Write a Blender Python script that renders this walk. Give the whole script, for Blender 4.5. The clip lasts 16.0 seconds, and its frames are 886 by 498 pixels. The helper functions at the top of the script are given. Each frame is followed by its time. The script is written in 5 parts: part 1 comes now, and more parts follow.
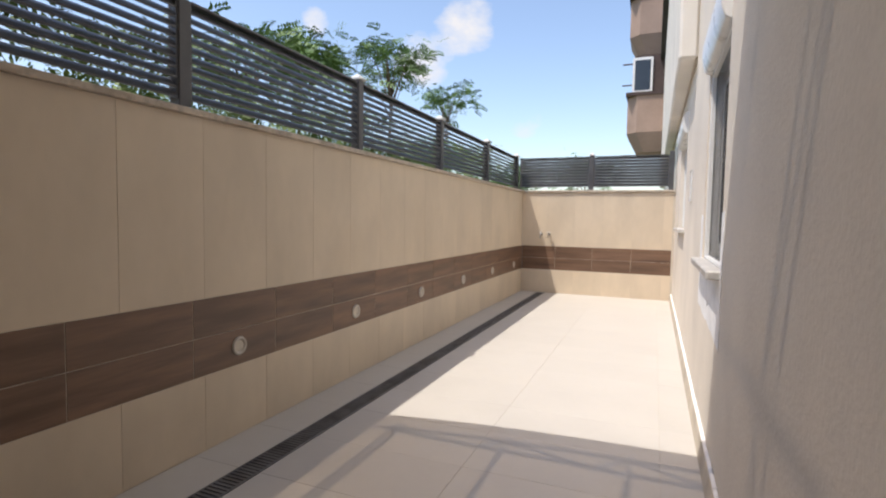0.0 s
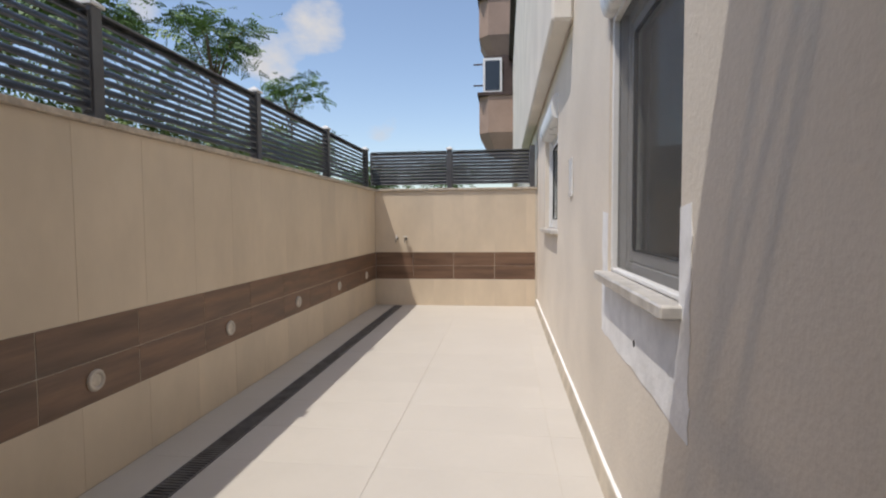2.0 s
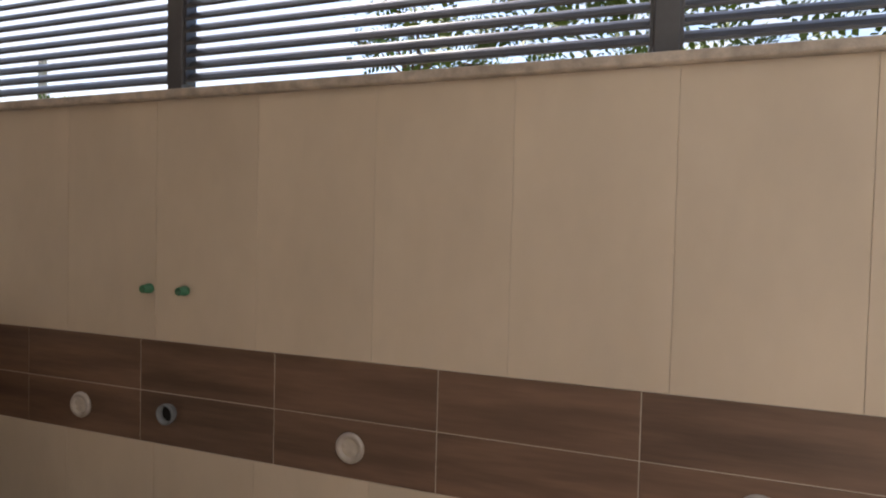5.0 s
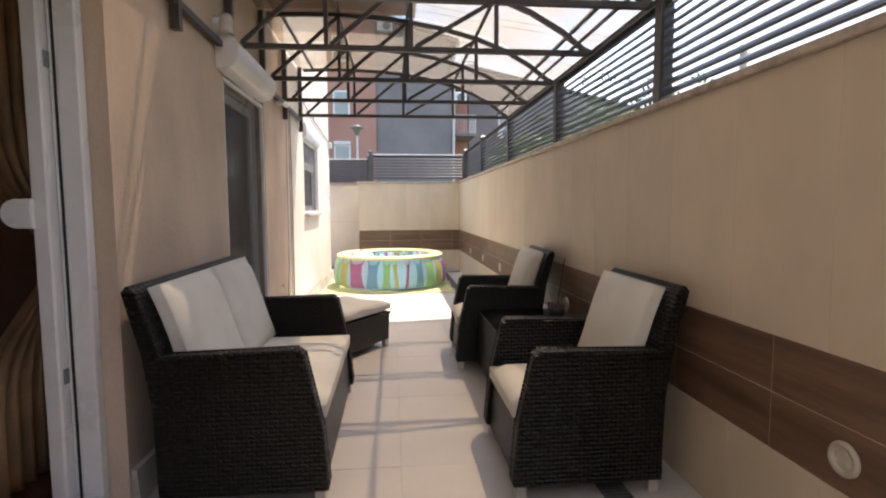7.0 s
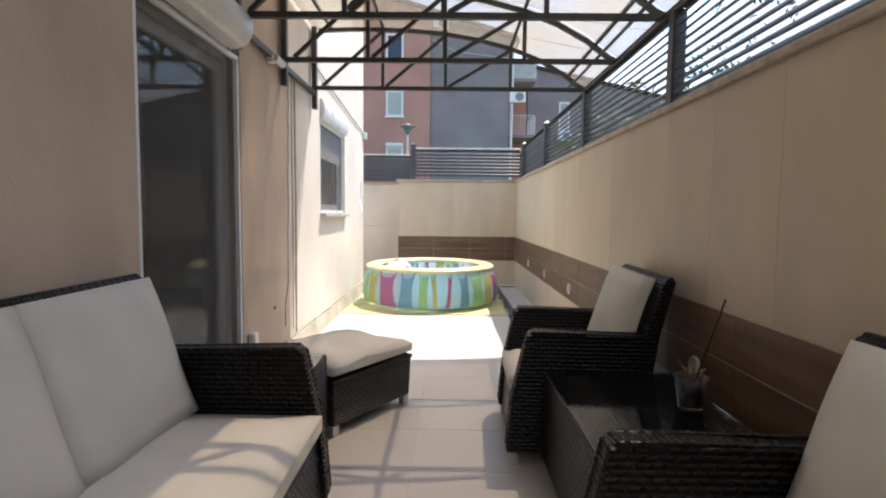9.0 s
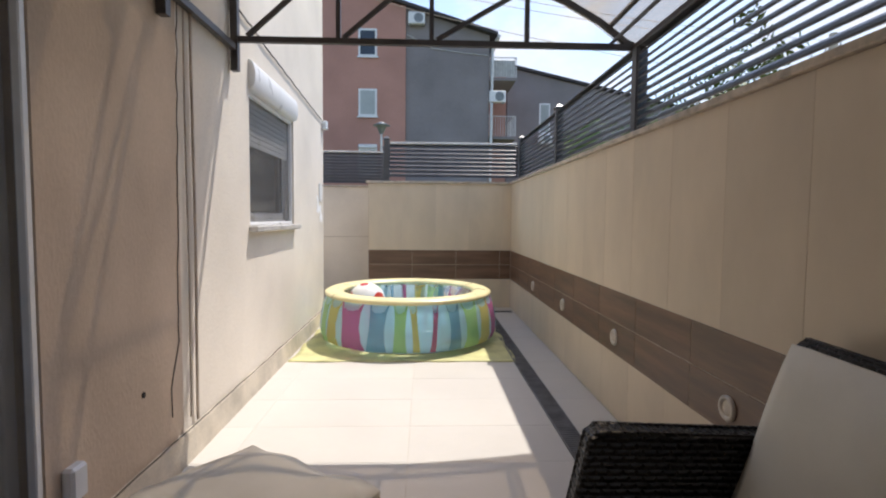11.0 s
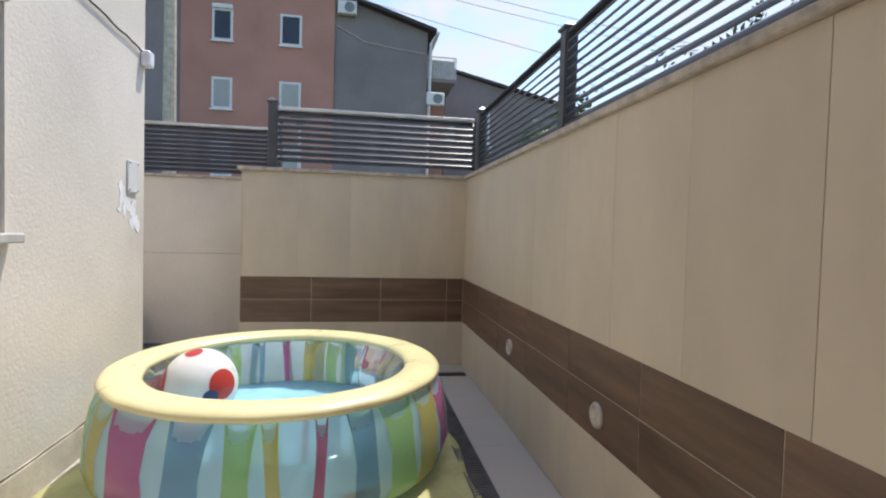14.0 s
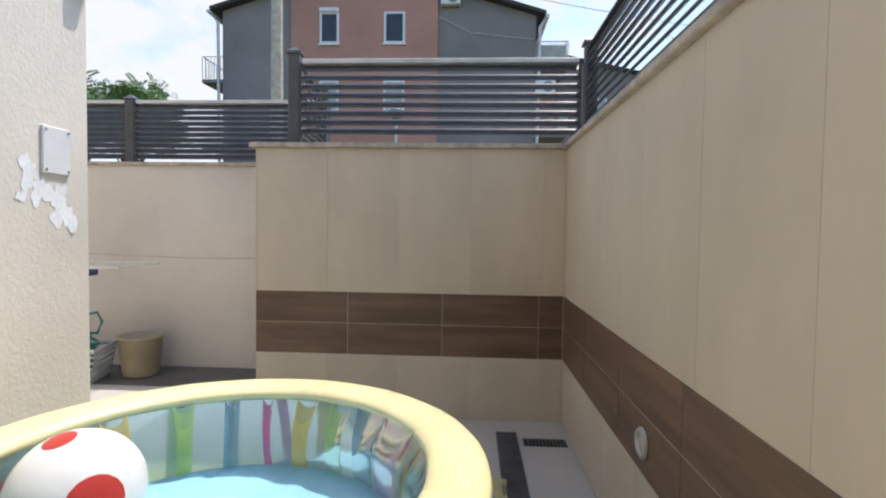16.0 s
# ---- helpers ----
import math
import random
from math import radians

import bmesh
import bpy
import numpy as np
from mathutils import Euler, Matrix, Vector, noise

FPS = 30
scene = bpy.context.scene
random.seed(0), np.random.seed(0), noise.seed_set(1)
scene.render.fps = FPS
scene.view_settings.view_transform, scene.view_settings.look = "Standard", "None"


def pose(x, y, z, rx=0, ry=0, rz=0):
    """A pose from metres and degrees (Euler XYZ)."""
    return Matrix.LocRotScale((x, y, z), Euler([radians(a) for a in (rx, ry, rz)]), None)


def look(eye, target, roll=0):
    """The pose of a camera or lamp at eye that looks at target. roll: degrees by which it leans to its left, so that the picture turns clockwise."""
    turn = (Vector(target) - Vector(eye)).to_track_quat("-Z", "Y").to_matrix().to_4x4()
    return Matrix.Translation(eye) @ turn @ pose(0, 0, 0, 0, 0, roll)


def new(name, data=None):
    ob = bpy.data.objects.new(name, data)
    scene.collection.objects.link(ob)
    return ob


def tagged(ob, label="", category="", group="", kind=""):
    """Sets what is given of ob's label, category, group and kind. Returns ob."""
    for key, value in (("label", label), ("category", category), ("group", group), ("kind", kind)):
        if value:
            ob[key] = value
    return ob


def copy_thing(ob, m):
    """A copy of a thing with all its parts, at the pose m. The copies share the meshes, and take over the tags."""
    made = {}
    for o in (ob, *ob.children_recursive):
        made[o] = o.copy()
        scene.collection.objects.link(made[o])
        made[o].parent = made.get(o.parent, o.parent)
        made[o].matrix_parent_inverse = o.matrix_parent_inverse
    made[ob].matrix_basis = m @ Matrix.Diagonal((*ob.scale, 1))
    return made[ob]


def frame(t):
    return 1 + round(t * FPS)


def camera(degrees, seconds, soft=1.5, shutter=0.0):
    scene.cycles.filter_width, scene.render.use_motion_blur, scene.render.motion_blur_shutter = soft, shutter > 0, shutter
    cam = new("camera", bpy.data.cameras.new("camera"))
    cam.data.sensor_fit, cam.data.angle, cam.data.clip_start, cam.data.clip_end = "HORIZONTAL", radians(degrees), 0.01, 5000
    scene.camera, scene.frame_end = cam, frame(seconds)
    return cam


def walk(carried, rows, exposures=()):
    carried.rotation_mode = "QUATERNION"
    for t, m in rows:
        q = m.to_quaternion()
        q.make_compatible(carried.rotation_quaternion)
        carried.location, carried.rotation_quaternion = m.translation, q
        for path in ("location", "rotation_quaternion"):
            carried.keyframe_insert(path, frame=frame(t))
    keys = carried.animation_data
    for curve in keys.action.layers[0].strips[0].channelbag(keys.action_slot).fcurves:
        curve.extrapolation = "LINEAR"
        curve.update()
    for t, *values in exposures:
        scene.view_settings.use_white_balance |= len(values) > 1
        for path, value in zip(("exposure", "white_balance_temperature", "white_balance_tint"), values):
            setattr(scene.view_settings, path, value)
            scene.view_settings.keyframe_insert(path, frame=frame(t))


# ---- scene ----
cam = camera(81.4, 16.0, 2.1)
PATH = [
    (0, (2.094, -0.272, 1.211), (1.338, 1.576, 1.095), 1.0),
    (0.5, (2.004, -0.006, 1.194), (1.494, 1.925, 1.08), 0.8),
    (1, (1.954, 0.267, 1.216), (1.611, 2.234, 1.089), 1.4),
    (1.5, (1.889, 0.615, 1.216), (1.677, 2.6, 1.1), 1.5),
    (2, (1.906, 0.926, 1.223), (1.67, 2.909, 1.12), -0.4),
    (2.5, (1.875, 1.169, 1.223), (1.372, 3.103, 1.138), 0.3),
    (3, (1.834, 1.401, 1.217), (0.857, 3.145, 1.151), 0.6),
    (3.5, (1.723, 1.519, 1.175), (0.309, 2.934, 1.152), 0.2),
    (6, (1.485, 1.354, 1.233), (0.409, -0.326, 1.101), 0.2),
    (6.5, (1.425, 1.122, 1.234), (0.833, -0.783, 1.088), -0.5),
    (7, (1.287, 0.813, 1.226), (1.096, -1.172, 1.064), -0.3),
    (7.5, (1.21, 0.512, 1.21), (1.206, -1.482, 1.05), -1.0),
    (8, (1.208, 0.137, 1.209), (1.209, -1.856, 1.036), -0.1),
    (8.5, (1.145, -0.27, 1.17), (1.16, -2.264, 1.017), 0.1),
    (9, (1.108, -0.634, 1.171), (1.128, -2.629, 1.032), 0.6),
    (11.5, (1.199, -2.596, 1.252), (1.102, -4.59, 1.139), 0.8),
    (12, (1.113, -3.028, 1.269), (0.994, -5.022, 1.167), 1.6),
    (12.5, (1.097, -3.447, 1.265), (0.898, -5.435, 1.172), 1.5),
    (13, (1.04, -3.829, 1.225), (0.8, -5.813, 1.146), 1.3),
    (13.5, (0.97, -4.208, 1.235), (0.703, -6.19, 1.16), 1.6),
    (14, (0.966, -4.59, 1.215), (0.636, -6.562, 1.147), 1.6),
    (14.5, (0.884, -4.955, 1.218), (0.536, -6.924, 1.139), 1.3),
    (15, (0.79, -5.308, 1.22), (0.499, -7.286, 1.144), 1.4),
    (15.5, (0.688, -5.648, 1.224), (0.527, -7.64, 1.143), 0.7),
    (16, (0.575, -5.994, 1.19), (0.684, -7.99, 1.114), 0.8),
]
EXPOSURES = [(0.0, 0.74, 6750, 13), (0.6, 0.52, 6750, 13), (1.5, 0.32, 6700, 12), (2.5, 0.26, 6700, 12), (3.5, 0.32, 6650, 12), (5.0, 1.20, 6950, 15), (5.8, 1.58, 7200, 19), (6.5, 1.58, 7150, 18), (7.0, 1.62, 7000, 16), (7.6, 1.86, 6750, 13), (8.0, 1.88, 6650, 12), (8.5, 1.66, 6600, 12), (9.0, 1.42, 6600, 12),
             (11.4, 0.82, 6500, 13), (12.5, 0.70, 6450, 12), (16.0, 0.84, 6450, 11)]
walk(cam, [(t, look(eye, target, roll)) for t, eye, target, roll in PATH], EXPOSURES)

# ---- light ----
SUN_DIR = Vector((-0.31, -0.33, 1.0)).normalized()
world = bpy.data.worlds.new("sky")
scene.world = world
world.use_nodes = True
wn, wl = world.node_tree.nodes, world.node_tree.links
wn.clear()
w_out, w_bg, w_sky = wn.new("ShaderNodeOutputWorld"), wn.new("ShaderNodeBackground"), wn.new("ShaderNodeTexSky")
w_sky.sky_type, w_sky.sun_disc = "NISHITA", False
w_sky.sun_elevation, w_sky.sun_rotation = math.asin(SUN_DIR.z), math.atan2(SUN_DIR.x, SUN_DIR.y)
w_sky.air_density, w_sky.dust_density, w_sky.ozone_density = 1.0, 1.2, 1.2
w_co, w_map = wn.new("ShaderNodeTexCoord"), wn.new("ShaderNodeMapping")
w_map.inputs["Scale"].default_value = (1.0, 1.0, 1.7)
w_map.inputs["Location"].default_value = (0.9, 1.7, 0.4)
w_noise, w_ramp, w_mix = wn.new("ShaderNodeTexNoise"), wn.new("ShaderNodeValToRGB"), wn.new("ShaderNodeMixRGB")
w_noise.inputs["Scale"].default_value, w_noise.inputs["Detail"].default_value = 11.0, 8
w_noise.inputs["Roughness"].default_value = 0.62
wl.new(w_co.outputs["Generated"], w_map.inputs["Vector"])
wl.new(w_map.outputs["Vector"], w_noise.inputs["Vector"])


def sky_math(op, a, b):
    node = wn.new("ShaderNodeMath")
    node.operation = op
    for k, v in enumerate((a, b)):
        if isinstance(v, float):
            node.inputs[k].default_value = v
        else:
            wl.new(v, node.inputs[k])
    return node.outputs[0]


# small fair-weather puffs to the north, broken cloud low in the south: direction, width in degrees, weight
CLOUDS = [((-0.325, 0.88, 0.345), 4.6, 0.55), ((-0.406, 0.868, 0.285), 4.4, 0.52), ((-0.37, 0.875, 0.31), 3.0, 0.44), ((-0.555, 0.76, 0.337), 2.2, 0.48), ((-0.227, 0.956, 0.185), 3.0, 0.36),
          ((-0.30, -0.92, 0.24), 10, 0.46), ((-0.20, -0.905, 0.372), 13, 0.50), ((0.52, -0.80, 0.28), 26, 0.60), ((-0.62, -0.74, 0.25), 22, 0.48), ((-0.9, 0.2, 0.38), 30, 0.42)]
cover = 0.0
for direction, wide, weight in CLOUDS:
    dot, span = wn.new("ShaderNodeVectorMath"), wn.new("ShaderNodeMapRange")
    dot.operation, span.interpolation_type = "DOT_PRODUCT", "SMOOTHSTEP"
    dot.inputs[1].default_value = Vector(direction).normalized()
    wl.new(w_co.outputs["Generated"], dot.inputs[0])
    span.inputs["From Min"].default_value, span.inputs["From Max"].default_value = math.cos(radians(wide)), 1.0
    span.inputs["To Min"].default_value, span.inputs["To Max"].default_value = 0.0, weight
    wl.new(dot.outputs["Value"], span.inputs["Value"])
    cover = sky_math("MAXIMUM", span.outputs["Result"], cover)
w_ramp.color_ramp.elements[0].position, w_ramp.color_ramp.elements[1].position = 0.72, 1.0
wl.new(sky_math("ADD", cover, sky_math("MULTIPLY", w_noise.outputs["Fac"], 0.8)), w_ramp.inputs["Fac"])
w_mix.inputs[2].default_value = (3.5, 3.6, 3.8, 1)
wl.new(w_ramp.outputs["Color"], w_mix.inputs[0])
wl.new(w_sky.outputs["Color"], w_mix.inputs[1])
wl.new(w_mix.outputs["Color"], w_bg.inputs["Color"])
wl.new(w_bg.outputs["Background"], w_out.inputs["Surface"])
w_bg.inputs["Strength"].default_value = 0.15
sun = new("sun", bpy.data.lights.new("sun", "SUN"))
sun.data.energy, sun.data.angle, sun.data.color = 2.55, radians(0.55), (1.0, 0.95, 0.87)
sun.matrix_basis = look(SUN_DIR * 30, (0, 0, 0))


# ---- materials ----
def mat(name, color, rough=0.6, metal=0.0, vary=0.12, scale=6.0, fine=60.0, bump=0.15, depth=0.002, per_piece=0.0, tint=None, stretch=(1, 1, 1), spec=0.5):
    """A painted, tiled or plastered surface: colour with variation at two scales, gloss and fine relief."""
    m = bpy.data.materials.new(name)
    m.use_nodes = True
    n, l = m.node_tree.nodes, m.node_tree.links
    b = n["Principled BSDF"]
    b.inputs["Metallic"].default_value = metal
    b.inputs["Specular IOR Level"].default_value = spec
    co, mp = n.new("ShaderNodeTexCoord"), n.new("ShaderNodeMapping")
    mp.inputs["Scale"].default_value = stretch
    l.new(co.outputs["Object"], mp.inputs["Vector"])
    vec = mp.outputs["Vector"]
    info = n.new("ShaderNodeObjectInfo")
    if per_piece:
        add = n.new("ShaderNodeVectorMath")
        add.operation = "MULTIPLY_ADD"
        l.new(info.outputs["Random"], add.inputs[0])
        add.inputs[1].default_value = (37, 53, 71)
        l.new(vec, add.inputs[2])
        vec = add.outputs["Vector"]
    big, small = n.new("ShaderNodeTexNoise"), n.new("ShaderNodeTexNoise")
    big.inputs["Scale"].default_value, big.inputs["Detail"].default_value = scale, 5
    small.inputs["Scale"].default_value, small.inputs["Detail"].default_value = fine, 3
    l.new(vec, big.inputs["Vector"]), l.new(vec, small.inputs["Vector"])
    mix, mix2 = n.new("ShaderNodeMixRGB"), n.new("ShaderNodeMixRGB")
    dark = tint or tuple(c * (1 - 2.2 * vary) for c in color)
    mix.inputs[1].default_value, mix.inputs[2].default_value = (*dark, 1), (*[min(1, c * (1 + vary)) for c in color], 1)
    ramp = n.new("ShaderNodeValToRGB")
    ramp.color_ramp.elements[0].position, ramp.color_ramp.elements[1].position = 0.3, 0.65
    l.new(big.outputs["Fac"], ramp.inputs["Fac"]), l.new(ramp.outputs["Color"], mix.inputs[0])
    mix2.blend_type = "MULTIPLY"
    mix2.inputs[0].default_value = 1.0
    r2 = n.new("ShaderNodeMapRange")
    r2.inputs["To Min"].default_value, r2.inputs["To Max"].default_value = 1 - vary, 1 + vary
    l.new(small.outputs["Fac"], r2.inputs["Value"])
    l.new(mix.outputs["Color"], mix2.inputs[1]), l.new(r2.outputs["Result"], mix2.inputs[2])
    out = mix2.outputs["Color"]
    if per_piece:
        hsv, r3 = n.new("ShaderNodeHueSaturation"), n.new("ShaderNodeMapRange")
        r3.inputs["To Min"].default_value, r3.inputs["To Max"].default_value = 1 - per_piece, 1 + per_piece
        l.new(info.outputs["Random"], r3.inputs["Value"]), l.new(r3.outputs["Result"], hsv.inputs["Value"])
        l.new(out, hsv.inputs["Color"])
        out = hsv.outputs["Color"]
    l.new(out, b.inputs["Base Color"])
    rr = n.new("ShaderNodeMapRange")
    rr.inputs["To Min"].default_value, rr.inputs["To Max"].default_value = max(0.02, rough - 0.1), min(1, rough + 0.1)
    l.new(big.outputs["Fac"], rr.inputs["Value"]), l.new(rr.outputs["Result"], b.inputs["Roughness"])
    if bump:
        bp = n.new("ShaderNodeBump")
        bp.inputs["Strength"].default_value, bp.inputs["Distance"].default_value = bump, depth
        l.new(small.outputs["Fac"], bp.inputs["Height"]), l.new(bp.outputs["Normal"], b.inputs["Normal"])
    return m


def clear(name, color, through_part, rough=0.1, diffuse=(0.8, 0.8, 0.8), diffuse_part=0.0):
    """Clear or milky sheet: lets light straight through, with a little gloss and a little milk."""
    m = bpy.data.materials.new(name)
    m.use_nodes = True
    n, l = m.node_tree.nodes, m.node_tree.links
    n.clear()
    out, tr, gl, df, m1, m2 = (n.new("ShaderNode" + k) for k in ("OutputMaterial", "BsdfTransparent", "BsdfGlossy", "BsdfTranslucent", "MixShader", "MixShader"))
    tr.inputs["Color"].default_value = (*color, 1)
    gl.inputs["Roughness"].default_value = rough
    df.inputs["Color"].default_value = (*diffuse, 1)
    fr = n.new("ShaderNodeFresnel")
    fr.inputs["IOR"].default_value = 1.45
    mul = n.new("ShaderNodeMath")
    mul.operation = "MULTIPLY"
    mul.inputs[1].default_value = through_part
    m1.inputs[0].default_value = diffuse_part
    l.new(tr.outputs[0], m1.inputs[1]), l.new(df.outputs[0], m1.inputs[2])
    l.new(fr.outputs[0], mul.inputs[0]), l.new(mul.outputs[0], m2.inputs[0])
    l.new(m1.outputs[0], m2.inputs[1]), l.new(gl.outputs[0], m2.inputs[2])
    l.new(m2.outputs[0], out.inputs["Surface"])
    return m


def wicker(name):
    """Flat woven strands of dark synthetic rattan."""
    m = mat(name, (0.006, 0.0052, 0.0048), 0.36, vary=0.10, scale=8, fine=90, bump=0, spec=0.4)
    n, l = m.node_tree.nodes, m.node_tree.links
    b = n["Principled BSDF"]
    co, sep = n.new("ShaderNodeTexCoord"), n.new("ShaderNodeSeparateXYZ")
    l.new(co.outputs["Object"], sep.inputs[0])
    add = n.new("ShaderNodeMath")
    add.operation = "ADD"
    l.new(sep.outputs["X"], add.inputs[0]), l.new(sep.outputs["Y"], add.inputs[1])
    com = n.new("ShaderNodeCombineXYZ")
    l.new(add.outputs[0], com.inputs["X"]), l.new(sep.outputs["Z"], com.inputs["Y"])
    flat, sn, ab, gt, mx = n.new("ShaderNodeCombineXYZ"), n.new("ShaderNodeSeparateXYZ"), n.new("ShaderNodeMath"), n.new("ShaderNodeMath"), n.new("ShaderNodeMix")
    l.new(sep.outputs["Y"], flat.inputs["X"]), l.new(sep.outputs["X"], flat.inputs["Y"])
    l.new(co.outputs["Normal"], sn.inputs[0])
    ab.operation, gt.operation, mx.data_type = "ABSOLUTE", "GREATER_THAN", "VECTOR"
    gt.inputs[1].default_value = 0.7
    l.new(sn.outputs["Z"], ab.inputs[0]), l.new(ab.outputs[0], gt.inputs[0]), l.new(gt.outputs[0], mx.inputs[0])
    l.new(com.outputs[0], mx.inputs[4]), l.new(flat.outputs[0], mx.inputs[5])
    br = n.new("ShaderNodeTexBrick")
    br.inputs["Scale"].default_value = 1.0
    br.inputs["Brick Width"].default_value, br.inputs["Row Height"].default_value = 0.038, 0.019
    br.inputs["Mortar Size"].default_value, br.inputs["Mortar Smooth"].default_value = 0.0085, 1.0
    br.inputs["Color1"].default_value = br.inputs["Color2"].default_value = (1, 1, 1, 1)
    br.inputs["Mortar"].default_value = (0, 0, 0, 1)
    wob, mad = n.new("ShaderNodeTexNoise"), n.new("ShaderNodeVectorMath")
    wob.inputs["Scale"].default_value, mad.operation = 28.0, "MULTIPLY_ADD"
    mad.inputs[1].default_value = (0.011, 0.009, 0.0)
    l.new(co.outputs["Object"], wob.inputs["Vector"]), l.new(wob.outputs["Color"], mad.inputs[0])
    l.new(mx.outputs[1], mad.inputs[2]), l.new(mad.outputs[0], br.inputs["Vector"])
    bp = n.new("ShaderNodeBump")
    bp.inputs["Strength"].default_value, bp.inputs["Distance"].default_value = 1.0, 0.011
    l.new(br.outputs["Color"], bp.inputs["Height"]), l.new(bp.outputs["Normal"], b.inputs["Normal"])
    return m


